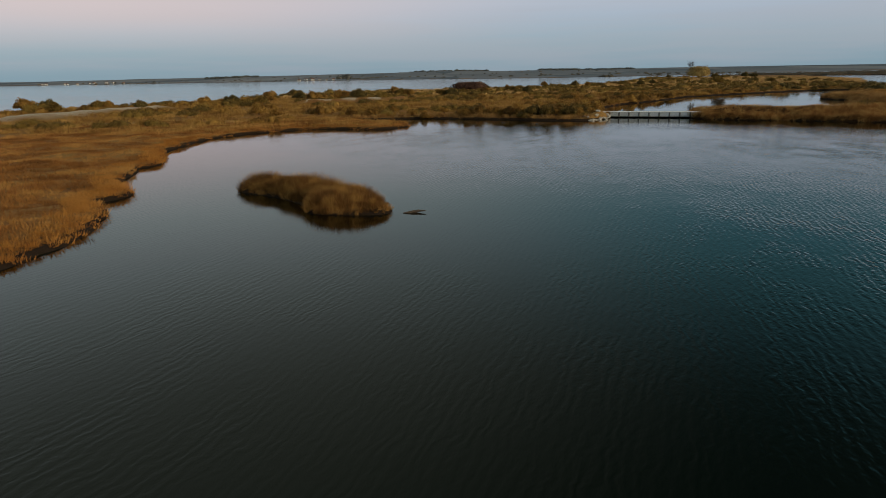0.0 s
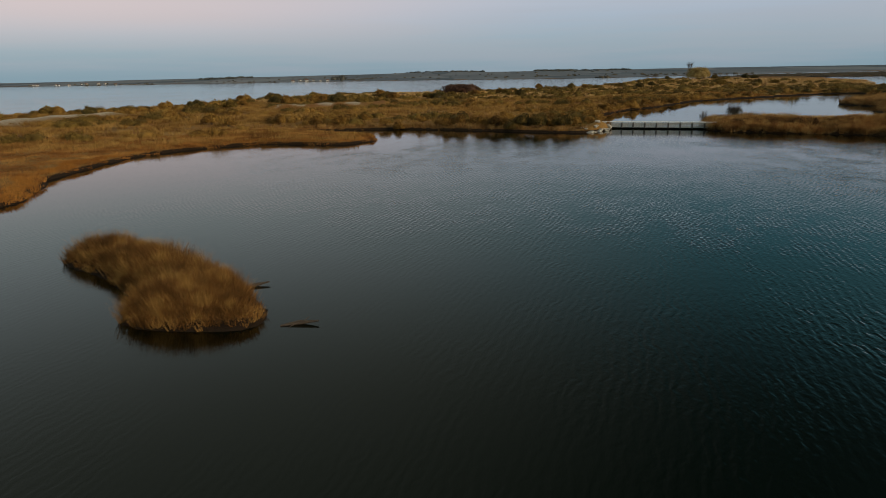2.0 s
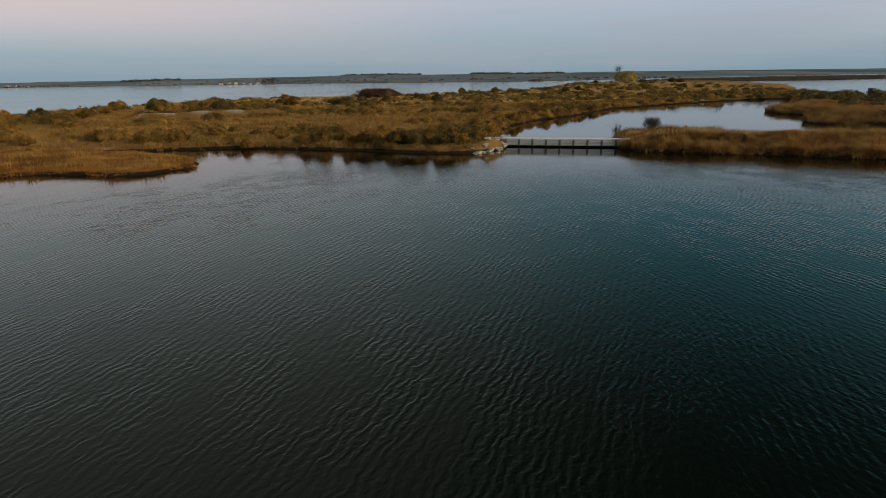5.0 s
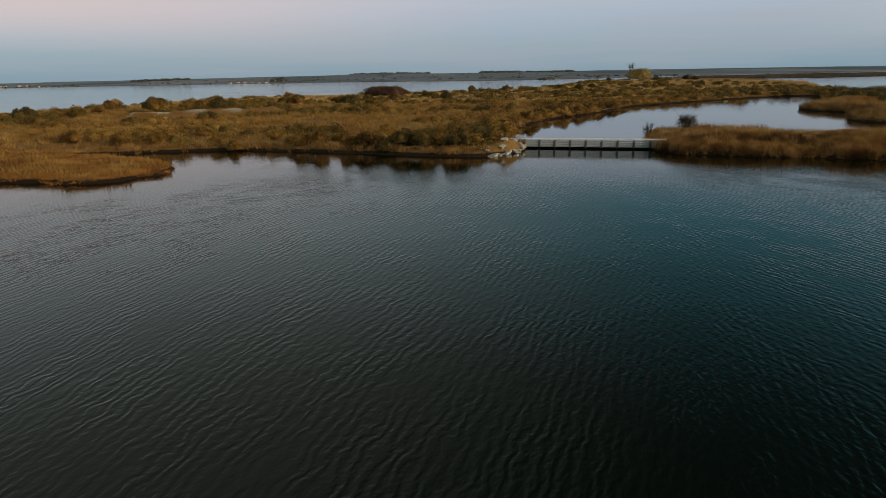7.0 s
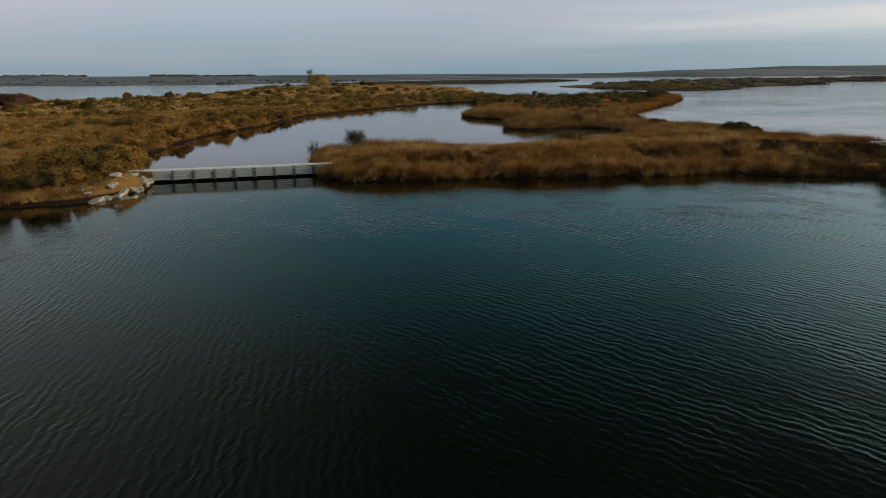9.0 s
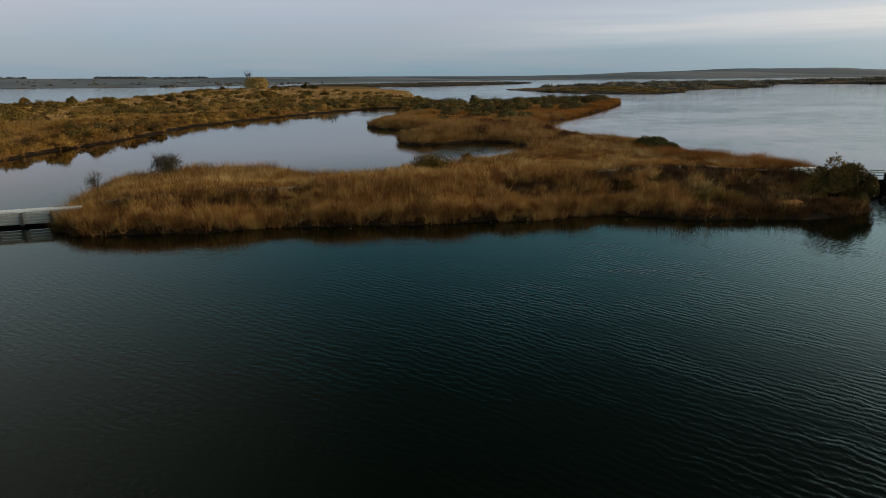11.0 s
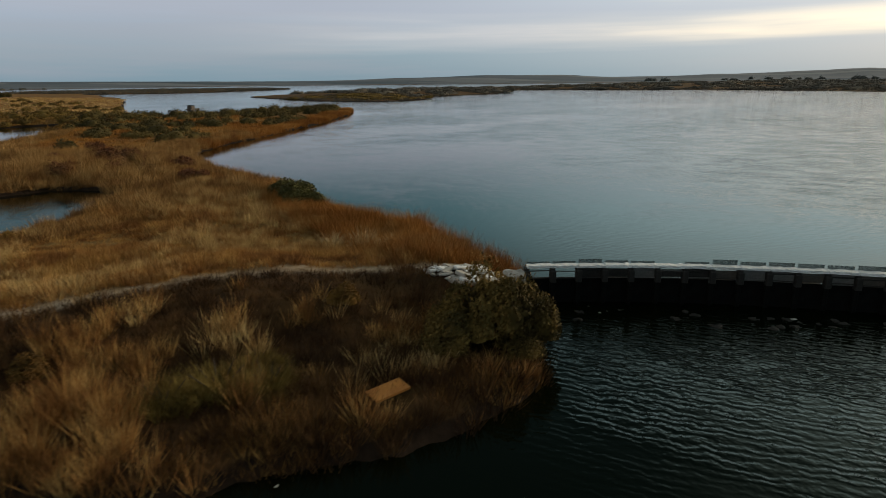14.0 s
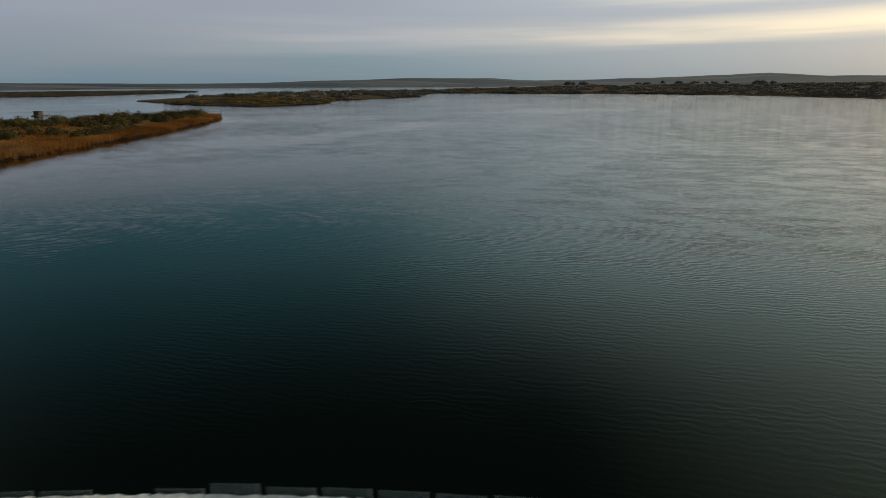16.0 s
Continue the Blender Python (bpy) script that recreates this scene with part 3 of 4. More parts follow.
def meadow(name, boxes, per, tall, spread, count, wide, mat, label, keep, seed, category="grass", form=None, rise=None):
    """One sheet of tufts over the land within some boxes of the plan."""
    vs, ts, off = [], [], 0
    for k, b in enumerate(boxes):
        p = scatter(*b, per, seed + k)
        p = p[keep(p[:, 0], p[:, 1])]
        clump = 0.5 + 0.5 * waves(p[:, 0], p[:, 1], 2.6, seed) + 0.35 * waves(p[:, 0], p[:, 1], 9.0, seed + 2)
        h = tall[0] + (tall[1] - tall[0]) * np.clip(clump, 0, 1)
        if rise:
            h = h * rise(p[:, 0], p[:, 1])
        v, t = tufts(p, ground_height(p[:, 0], p[:, 1]), h, spread, count, wide, seed + k, form)
        vs.append(v), ts.append(t + off)
        off += len(v)
    ob = new(name, mesh_from(name, np.concatenate(vs), np.concatenate(ts), [mat]))
    return tagged(ob, label, category, kind="stuff")


def dome(centre, radius, tall, seed, rings=4, around=9):
    """A lumpy cap, the dense inside of a bush."""
    r = np.random.default_rng(seed)
    v = []
    for i in range(rings):
        el = (i / rings) * 1.45 - 0.05
        for j in range(around):
            a = 2 * np.pi * (j + 0.5 * (i % 2)) / around
            k = r.uniform(0.78, 1.08)
            v.append((centre[0] + radius * k * np.cos(el) * np.cos(a), centre[1] + radius * k * np.cos(el) * np.sin(a), centre[2] + tall * k * np.sin(el)))
    v.append((centre[0], centre[1], centre[2] + tall * 0.95))
    t = []
    for i in range(rings - 1):
        for j in range(around):
            a, b = i * around + j, i * around + (j + 1) % around
            t += [(a, b, b + around), (a, b + around, a + around)]
    t += [((rings - 1) * around + j, (rings - 1) * around + (j + 1) % around, rings * around) for j in range(around)]
    return np.array(v), np.array(t)


def leaves(centre, radius, tall, n, size, r, sphere=False, loose=0.26):
    """Small leaf sprays scattered over a lump, loose at its edge."""
    el = np.arcsin(r.uniform(-0.9 if sphere else -0.1, 1, n))
    a = r.uniform(0, 2 * np.pi, n)
    k = r.uniform(0.8, 1.12, n) if loose < 0.4 else r.normal(0.96, 0.085, n)
    out = np.stack([np.cos(el) * np.cos(a), np.cos(el) * np.sin(a), np.sin(el)], 1)
    p = centre + out * np.array([radius, radius, tall]) * k[:, None]
    # most leaves lie along the surface, some sprigs stick out of it
    face = out + r.normal(size=(n, 3)) * loose
    face /= np.linalg.norm(face, axis=1)[:, None]
    u = r.normal(size=(n, 3)) + np.array([0, 0, 0.7])
    u = np.where((r.uniform(size=n) < 0.22)[:, None], out + 0.5 * u, u - face * (u * face).sum(1)[:, None])
    u /= np.linalg.norm(u, axis=1)[:, None]
    w_ = np.cross(u, face)
    w_ /= np.linalg.norm(w_, axis=1)[:, None] + 1e-6
    s = (size * r.uniform(0.6, 1.4, n))[:, None]
    v = np.stack([p - w_ * s * 0.5 - u * s * 0.3, p + w_ * s * 0.5 - u * s * 0.3, p + u * s * 0.9], 1).reshape(-1, 3)
    return v, np.arange(3 * n).reshape(-1, 3)


def joined(pieces):
    vs, ts, off = [], [], 0
    for v, t in pieces:
        vs.append(v), ts.append(t + off)
        off += len(v)
    return np.concatenate(vs), np.concatenate(ts)


def crown_mesh(name, wide, tall, lobes, per_lobe, size, mat, seed, low=0.15, sphere=False):
    r = np.random.default_rng(seed)
    pieces = []
    for k in range(lobes):
        a, d = r.uniform(0, 2 * np.pi), (r.uniform(0, 1) ** 0.6) * 0.72
        rad = wide / 2 * r.uniform(0.34, 0.55)
        c = np.array([np.cos(a) * d * wide / 2, np.sin(a) * d * wide / 2, tall * (low + (0.62 - low) * r.uniform(0.2, 1) * (1 - 0.6 * d))])
        up_ = min(tall - c[2], rad * r.uniform(0.9, 1.4)) if not sphere else rad
        if not sphere:
            pieces.append(dome(c - np.array([0, 0, 0.1]), rad * 0.7, up_ * 0.7, seed * 31 + k))
        pieces.append(leaves(c, rad, up_, per_lobe, size, r, sphere, 0.6))
    v, t = joined(pieces)
    return mesh_from(name, v, t, [mat])


def stems_mesh(name, tall, wide, n, r0, seed, twigs=0, trunk=0.0):
    r = np.random.default_rng(seed)
    bm = bmesh.new()
    if trunk:
        rod(bm, (0, 0, -0.2), (0, 0, trunk), r0 * 1.6, r0 * 1.1, 8)
    for k in range(n):
        a, d = 2 * np.pi * k / n + r.uniform(-0.4, 0.4), r.uniform(0.3, 0.8)
        mid = Vector((np.cos(a) * d * wide * 0.25, np.sin(a) * d * wide * 0.25, trunk + (tall - trunk) * 0.45))
        end = Vector((np.cos(a) * d * wide * 0.5, np.sin(a) * d * wide * 0.5, trunk + (tall - trunk) * r.uniform(0.7, 0.95)))
        rod(bm, (0, 0, trunk - 0.15), mid, r0, r0 * 0.65, 5), rod(bm, mid, end, r0 * 0.65, r0 * 0.25, 4)
        for _ in range(twigs):
            f = r.uniform(0.2, 1.0)
            s = mid.lerp(end, f)
            e = s + Vector((r.normal() * 0.16 * wide, r.normal() * 0.16 * wide, r.uniform(0.08, 0.3) * tall))
            rod(bm, s, e, r0 * 0.3, r0 * 0.08, 3)
    return link(bm, name, TWIG)


def plant(name, label, category, crown, stems, x, y, scale=1.0, turn=0.0, group="", sink=0.06, tall=1.0):
    ob = thing(name, pose(x, y, height(x, y) - sink, 0, 0, turn), label, category, group)
    ob.scale = (scale, scale, scale * tall)
    part("crown", crown, None, ob)
    part("stem", stems, None, ob)
    return ob


def off_track(x, y, gap=3.4):
    return (line_distance(x, y, TRACK_LINES[0], False) > gap) & (line_distance(x, y, TRACK_LINES[1], False) > 0.85 * gap)


def land(i=0, edge=0.4):
    return lambda x, y: (shore_distance(x, y, (i,))[0] > edge) & off_track(x, y)


def dyke_grass(x, y):
    rubble = np.hypot(x - 102.6, y - 96.2) < 1.9
    return (inland(x, y) > 0.08 + 0.3 * waves(x, y, 1.5, 34)) & (line_distance(x, y, WAY, False) > 0.5) & ~rubble & (np.hypot(x - 92.6, y - 93.2) > 1.15)


# ---- grass and reeds ----
DYKE = [(44, 104, 100, 144), (92, 118, 88, 142)]


def front(x, y):
    """The slope between the path and the open water."""
    w_ = np.array(PATHWAY)
    return y < np.interp(x, w_[:, 0], w_[:, 1])


def clumps(x, y, k, cut):
    return waves(x, y, 1.7, k) + 0.5 * waves(x, y, 4.5, k + 1) > cut


meadow("dead_undergrowth", [(44, 106, 88, 126)], 5.0, (0.25, 0.8), 0.4, 24, 0.034, BRAMBLE, "dead undergrowth between the dyke reeds, darkened with the slope's shade",
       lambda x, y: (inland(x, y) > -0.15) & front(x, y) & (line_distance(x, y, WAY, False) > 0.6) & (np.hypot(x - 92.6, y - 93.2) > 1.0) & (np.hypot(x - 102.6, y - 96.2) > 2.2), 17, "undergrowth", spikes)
meadow("dyke_plumes", [(44, 106, 88, 126)], 5.2, (0.55, 1.45), 0.24, 32, 0.030, PLUME, "upright tawny reed plumes clumped over the dyke slope",
       lambda x, y: dyke_grass(x, y) & front(x, y) & (line_distance(x, y, WAY, False) > 1.7) & clumps(x, y, 51, -0.75 + 1.15 * step(x, 79, 87)), 19, "reeds", spikes)
meadow("dyke_grass", DYKE, 3.8, (0.18, 0.8), 0.40, 26, 0.038, DYKEGRASS, "low brown grass covering the dyke",
       lambda x, y: dyke_grass(x, y) & (~front(x, y) | clumps(x, y, 30, 0.1 + 0.9 * step(x, 78, 87))), 11, form=spikes)
meadow("straw_tussocks", DYKE, 1.5, (0.35, 1.15), 0.30, 40, 0.030, STRAW, "pale straw tussocks standing out of the dyke grass",
       lambda x, y: dyke_grass(x, y) & (waves(x, y, 5.5, 18) + 0.6 * waves(x, y, 1.9, 19) > np.where(front(x, y), 0.35, -0.1)) & (inland(x, y) > 1.6), 14, form=spikes)
meadow("dyke_front_reed", [(44, 106, 88, 124)], 9, (0.5, 1.5), 0.30, 22, 0.030, PLUME, "brown dry reeds along the foot of the dyke",
       lambda x, y: dyke_grass(x, y) & (inland(x, y) < 2.4 + 1.2 * waves(x, y, 4, 4)) & (x < 86), 21, "reeds", spikes)
# darker reed tone here stands for shade on the slope turned from the sun
meadow("corner_reed", [(85, 101, 88, 100)], 6, (0.4, 1.15), 0.30, 22, 0.030, ISLETREED, "rusty reeds at the corner of the dyke, darkened for shade",
       lambda x, y: dyke_grass(x, y) & (inland(x, y) < 2.6 + 1.2 * waves(x, y, 4, 4)) & (x >= 86) & (x < 97.5) & clumps(x, y, 61, -0.35), 22, "reeds", spikes)
meadow("lagoon_straw", [(98, 122, 95, 124)], 1.6, (0.6, 1.2), 0.3, 40, 0.03, PLUME, "tawny reeds behind the lagoon shore",
       lambda x, y: dyke_grass(x, y) & (inland(x, y) > 1.8) & (inland(x, y) < 6.5) & ~front(x, y) & clumps(x, y, 57, -0.1) & (np.hypot(x - 102.6, y - 96.2) > 3.0), 23, "reeds", spikes)


meadow("low_point_reed", [(47, 72, 124, 144)], 3.4, (0.35, 1.0), 0.45, 24, 0.045, REED, "tawny reeds heaped on the point by the footbridge",
       lambda x, y: (inland(x, y) > 0.1) & (y > 126), 26, "reeds", spikes)
meadow("point_reed", [(95, 126, 148, 196)], 2.6, (0.9, 2.0), 0.45, 26, 0.045, REED, "tall tawny reeds heaped on the points of the pond",
       lambda x, y: (inland(x, y) > 0.3) & (inland(x, y) < 9) & (y > 126), 25, "reeds", spikes, lambda x, y: 0.5 + 0.75 * step(inland(x, y), 0.0, 4.0))


def lagoon_side(x, y):
    d = inland(x, y)
    return (d > 0.0) & (d < 6.5 + 1.5 * waves(x, y, 6, 22)) & (x > 0.55 * (y - 96) + 98) & (np.hypot(x - 102.6, y - 96.2) > 2.0)


meadow("lagoon_edge_reed", [(103, 128, 95, 132)], 7.5, (0.7, 1.55), 0.4, 26, 0.03, RUSTREED, "tall rust-orange reeds along the lagoon shore", lagoon_side, 31, "reeds", spikes)
meadow("spit_reed", [(112, 150, 132, 182), (140, 262, 170, 262)], 2.4, (0.6, 1.3), 0.5, 18, 0.065, RUSTREED, "rust-orange reeds fringing the spit", lagoon_side, 35, "reeds", spikes)
meadow("pond_edge_reed", [(44, 160, 126, 262)], 2.4, (0.6, 1.5), 0.5, 22, 0.05, REED, "brown reeds round the pond and its points",
       lambda x, y: (inland(x, y) > 0.1) & (inland(x, y) < 8.0) & (x > 45 + (y - 128) * 0.1) & (y < 150 + (x - 45) * 0.75), 41, "reeds", spikes)
meadow("inner_grass", [(95, 200, 140, 270), (50, 75, 124, 146)], 0.8, (0.30, 0.8), 0.55, 22, 0.07, RUSTREED, "orange-brown rough grass between the pond and the lagoon",
       lambda x, y: (inland(x, y) > 3) & (x < 205), 51, form=spikes)
meadow("marsh_sedge", [(-70, -18, 14, 118)], 4.2, (0.16, 0.38), 0.62, 12, 0.07, SEDGE, "low red-brown sedge covering the salt marsh", land(0, 0.3), 61, form=spikes)
meadow("peninsula_reed", [(-38, -4, 103, 131)], 7.0, (0.14, 0.36), 0.4, 20, 0.045, SEDGE, "red-brown sedge thick on the low peninsula",
       lambda x, y: (inland(x, y) > 0.2 + 0.3 * waves(x, y, 1.9, 33)) & (y > 100 + 0.3 * waves(x, y, 5, 37)), 63, "reeds", spikes)
meadow("marsh_edge_sedge", [(-46, -4, 10, 128)], 6.0, (0.22, 0.5), 0.34, 20, 0.035, RUSTREED, "tawny sedge fringe along the marsh bank",
       lambda x, y: (inland(x, y) > 0.2 + 0.35 * waves(x, y, 1.9, 33)) & (inland(x, y) < 2.6), 71, form=spikes)
meadow("shore_fringe", [(-32, 62, 112, 226)], 2.6, (0.45, 1.15), 0.45, 18, 0.05, REED, "brown reeds fringing the mainland bank",
       lambda x, y: (inland(x, y) > 0.2 + 0.3 * waves(x, y, 1.9, 33)) & ((x > -4) | (y > 130.5)) & (inland(x, y) < 2.2 + waves(x, y, 5, 27)) & (x < 36 + (y - 128) * 0.95) & (y > 112) & (np.hypot(x - 29.6, y - 123.2) > 3.0), 75, "reeds", spikes)
meadow("mainland_grass", [(-130, 60, 100, 260), (60, 170, 210, 330)], 0.46, (0.3, 1.0), 0.8, 16, 0.10, GOLDGRASS, "rough golden-brown grass between the bushes", lambda x, y: (inland(x, y) > 0.5) & off_track(x, y) & (np.hypot(x - 29.6, y - 123.6) > 3.2), 81, form=spikes)
meadow("far_neck_grass", [(-90, 300, 250, 640)], 0.05, (0.4, 1.0), 1.6, 20, 0.22, STRAW, "pale rough grass on the far neck of land", land(0, 1.0), 85, form=spikes)
meadow("islet_reed", [(-17, -1, 38, 52)], 22, (0.25, 1.45), 0.24, 40, 0.024, ISLETREED, "shaggy brown reeds covering the small islet", land(1, 0.12), 91, "reeds", spikes, lambda x, y: 0.45 + 0.6 * step(shore_distance(x, y, (1,))[0], 0.0, 1.5))
meadow("far_shore_reed", [(340, 470, 300, 420), (560, 800, 10, 450)], 0.05, (0.6, 1.5), 1.6, 16, 0.35, HAZESCRUB, "brown reeds on the far shore", land(2, 0.0), 101, "reeds", spikes)
meadow("bar_reed", [(330, 870, 760, 1045)], 0.03, (0.8, 2.2), 2.2, 12, 0.7, HAZESCRUB, "brown reeds on the low bar across the lagoon, greyed for haze", land(4, 0.0), 105, "reeds", spikes)

# ---- scrub: a carpet of bushes, then single bushes ----


def scrub(name, spots, size, mat, label, leaf, seed, n=60, category="scrub", squat=0.75, core=0.8):
    r = np.random.default_rng(seed)
    pieces = []
    zs = ground_height(spots[:, 0], spots[:, 1])
    for k, (x, y) in enumerate(spots):
        rad = r.uniform(*size)
        tall = rad * squat * r.uniform(0.8, 1.5)
        c = np.array([x, y, zs[k]])
        for q in range(2 if rad > 1 else 1):
            cc = c + np.array([r.normal() * rad * 0.45, r.normal() * rad * 0.45, 0]) * (q > 0)
            rr, tt = rad * (1 - 0.3 * q), tall * (1 - 0.25 * q)
            pieces.append(dome(cc, rr * core, tt * core, seed + 7 * k + q, 3, 7))
            pieces.append(leaves(cc, rr, tt, n, leaf, r))
    v, t = joined(pieces)
    return tagged(new(name, mesh_from(name, v, t, [mat])), label, category, kind="stuff")


def spots_in(x0, x1, y0, y1, per, seed, keep):
    p = scatter(x0, x1, y0, y1, per, seed)
    return p[keep(p[:, 0], p[:, 1])]


def bushy(x, y):
    d = inland(x, y)
    marsh = (y < 118 + 0.35 * (x + 30)) & (x < 0)
    return (d > 1.2) & ~marsh & (waves(x, y, 15, 12) + 0.6 * waves(x, y, 5, 13) > -0.4 + 0.5 * step(d, 7, 18)) & off_track(x, y, 4.5) & (x < 34 + (y - 128) * 0.95) & (np.hypot(x - 29.6, y - 123.2) > 3.4)


def olive_ground(x, y):
    return waves(x, y, 21, 41) + 0.5 * waves(x, y, 7, 42)


scrub("olive_scrub", spots_in(-120, 100, 108, 250, 0.066, 3, lambda x, y: bushy(x, y) & (olive_ground(x, y) > 0.12)), (0.8, 2.0), OLIVE, "olive scrub on the low land behind the shore", 0.20, 100, 270)
scrub("golden_scrub", spots_in(-120, 100, 108, 250, 0.066, 3, lambda x, y: bushy(x, y) & (olive_ground(x, y) <= 0.12)), (0.7, 1.7), SCRUB, "golden-brown scrub covering the low land behind the shore", 0.20, 150, 270)
scrub("far_olive_scrub", spots_in(-110, 230, 245, 620, 0.012, 4, lambda x, y: (inland(x, y) > 2) & ((waves(x, y, 24, 14) > -0.1) | (y < 330))), (1.0, 2.6), OLIVE, "olive-brown scrub on the far neck of land", 0.46, 200, 90, squat=0.55)
scrub("neck_bushes", spots_in(-110, 230, 245, 620, 0.004, 14, lambda x, y: (inland(x, y) > 2) & (waves(x, y, 40, 47) > 0.0)), (1.4, 3.2), OLIVE, "dark olive bushes on the far neck of land", 0.42, 260, 70, squat=0.7)
scrub("pondside_scrub", spots_in(30, 165, 135, 275, 0.022, 5, lambda x, y: (inland(x, y) > 1.0) & (inland(x, y) < 14) & (y > 135 + (x - 33) * 0.85)), (1.0, 2.2), SCRUB, "tawny scrub hanging over the pond bank", 0.28, 300, 190)
scrub("spit_scrub", np.concatenate([spots_in(118, 200, 165, 275, 0.030, 6, lambda x, y: (inland(x, y) > 4) & (waves(x, y, 14, 15) > -0.15)),
                                    spots_in(195, 262, 225, 266, 0.05, 7, lambda x, y: (inland(x, y) > 2.5) & (y > 212 + (x - 195) * 0.62))]), (1.2, 2.8), DARKOLIVE, "dark olive scrub along the back of the spit", 0.34, 400, 180)
scrub("islet_scrub", spots_in(355, 445, 315, 400, 0.013, 8, lambda x, y: (shore_distance(x, y, (2,))[0] > 2)), (3.0, 6.5), OLIVE, "dull olive scrub on the far point", 0.5, 500, 80, squat=0.24)
scrub("far_shore_scrub", spots_in(430, 1150, -100, 600, 0.0028, 9, lambda x, y: (shore_distance(x, y, (2,))[0] > 3)), (4.0, 10.0), HAZESCRUB, "scrub along the opposite shore, greyed for haze", 1.2, 600, 34, squat=0.3)


def by_compass(ranges, seed):
    """Spots on the far land: rows of from, to (degrees), nearest, farthest (metres), count."""
    r = np.random.default_rng(seed)
    out = []
    for a0, a1, d0, d1, n in ranges:
        a, d = np.radians(r.uniform(a0, a1, n)), r.uniform(d0, d1, n)
        out.append(np.stack([60 + d * np.sin(a), 80 + d * np.cos(a)], 1))
    p = np.concatenate(out)
    return p[shore_distance(p[:, 0], p[:, 1], (3,))[0] > 4]


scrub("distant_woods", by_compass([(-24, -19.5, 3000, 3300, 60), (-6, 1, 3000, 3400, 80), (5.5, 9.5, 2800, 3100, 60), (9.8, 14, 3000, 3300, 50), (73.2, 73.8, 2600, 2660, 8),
                                   (74.5, 74.8, 2600, 2640, 4), (86, 92, 2800, 3000, 40)], 71), (9, 15), HAZEWOOD, "woods on the far hills, tinted blue-grey for haze", 4.0, 700, 14, "woods", squat=0.45)
scrub("distant_hedges", by_compass([(-38, 14, 1500, 2900, 150), (9.9, 11.2, 1180, 1260, 14), (14, 40, 1180, 1900, 150), (40, 100, 1150, 2600, 170), (-33, -28, 2250, 2500, 26), (-12, -9, 2000, 2150, 10)], 72), (3, 6), HAZESCRUB, "hedges and trees among the far fields, greyed for haze", 2.0, 750, 14, "trees", squat=0.55)

scrub("distant_trees", by_compass([(-35.2, -32.6, 2250, 2420, 34), (-13.4, -12.2, 2050, 2150, 10), (73.1, 73.7, 3120, 3180, 9), (74.5, 74.9, 3120, 3180, 6), (88, 90, 3150, 3250, 12), (78, 86, 3150, 3300, 14)], 73), (10, 16), HAZEWOOD, "round-topped trees on the far ridge", 3.0, 780, 20, "trees", squat=0.85)

SHRUB_CROWNS = [crown_mesh("crown", 2.6, 1.9, 11, 260, 0.14, SCRUB, 900 + k) for k in range(4)]
GREEN_CROWNS = [crown_mesh("crown", 2.8, 2.0, 11, 260, 0.14, GREEN, 920 + k) for k in range(3)]
WILLOW_CROWNS = [crown_mesh("crown", 2.8, 2.0, 14, 600, 0.09, WILLOW, 930 + k) for k in range(2)]
SHRUB_STEMS = [stems_mesh("stem", 1.5, 2.2, 6, 0.04, 940 + k) for k in range(2)]
r_ = np.random.default_rng(33)

# bushes along the front shore and the bank of the pond
protos = [plant("bush", "olive-brown bush on the low shore bank", "bush", SHRUB_CROWNS[k], SHRUB_STEMS[k % 2], -6 + 9 * k, 133 - 1.6 * k, 1.0, 40 * k, "bushes along the shore") for k in range(4)]
shoreline = [(-22, 136), (-17, 137.5), (-9, 136.5), (1, 134.5), (5.5, 131.5), (9, 129.8), (12, 128.3), (25, 127), (28.4, 130.5), (30.5, 136), (31, 143), (32, 151), (35.5, 160), (40, 168.5), (45, 177),
             (50, 184), (56, 192), (63, 201), (70, 211), (76, 219), (-30, 140), (-38, 134), (-44, 141), (-2, 139), (8, 136), (20, 131), (25, 137), (14, 140), (-14, 146), (-55, 150), (-62, 162)]
for k, (x, y) in enumerate(shoreline):
    s = r_.uniform(0.8, 1.45)
    copy_thing(protos[k % 4], pose(x, y, height(x, y) - 0.06, 0, 0, r_.uniform(0, 360))).scale = (s * r_.uniform(0.9, 1.3), s, s * r_.uniform(0.8, 1.05))
for k, (x, y, s) in enumerate([(16, 126.6, 1.3), (19.3, 125.2, 1.4), (22.8, 124.2, 1.25), (115.4, 123.0, 1.3), (113.8, 120.4, 1.15), (116.4, 125.6, 1.1)]):
    plant("bush", "dark green bush standing at the water's edge", "bush", WILLOW_CROWNS[k % 2] if k < 3 else GREEN_CROWNS[k % 3], SHRUB_STEMS[k % 2], x, y, s, 70 * k, "dark green bushes", tall=1.0 if k < 3 else 0.85)
for k, (x, y, s) in enumerate([(88.4, 129.0, 0.7), (74.6, 128.6, 0.5), (78.5, 122.0, 0.45), (95.0, 128.0, 0.5), (86.3, 104.2, 0.55), (96.8, 99.2, 0.6)]):
    plant("bush", "low tawny bush among the dyke grass", "bush", SHRUB_CROWNS[k % 4], SHRUB_STEMS[k % 2], x, y, s, 50 * k, "low bushes on the dyke")
plant("bush", "wispy olive-tan bush standing on the pond bank", "bush", crown_mesh("crown", 3.6, 2.3, 16, 260, 0.10, OLIVE, 946, 0.25, True), stems_mesh("stem", 2.2, 3.2, 12, 0.035, 947, 6), 78.1, 121.3, 1.15)
RED_CROWNS = [crown_mesh("crown", 3.2, 1.7, 10, 200, 0.17, REDBUSH, 990 + k) for k in range(2)]
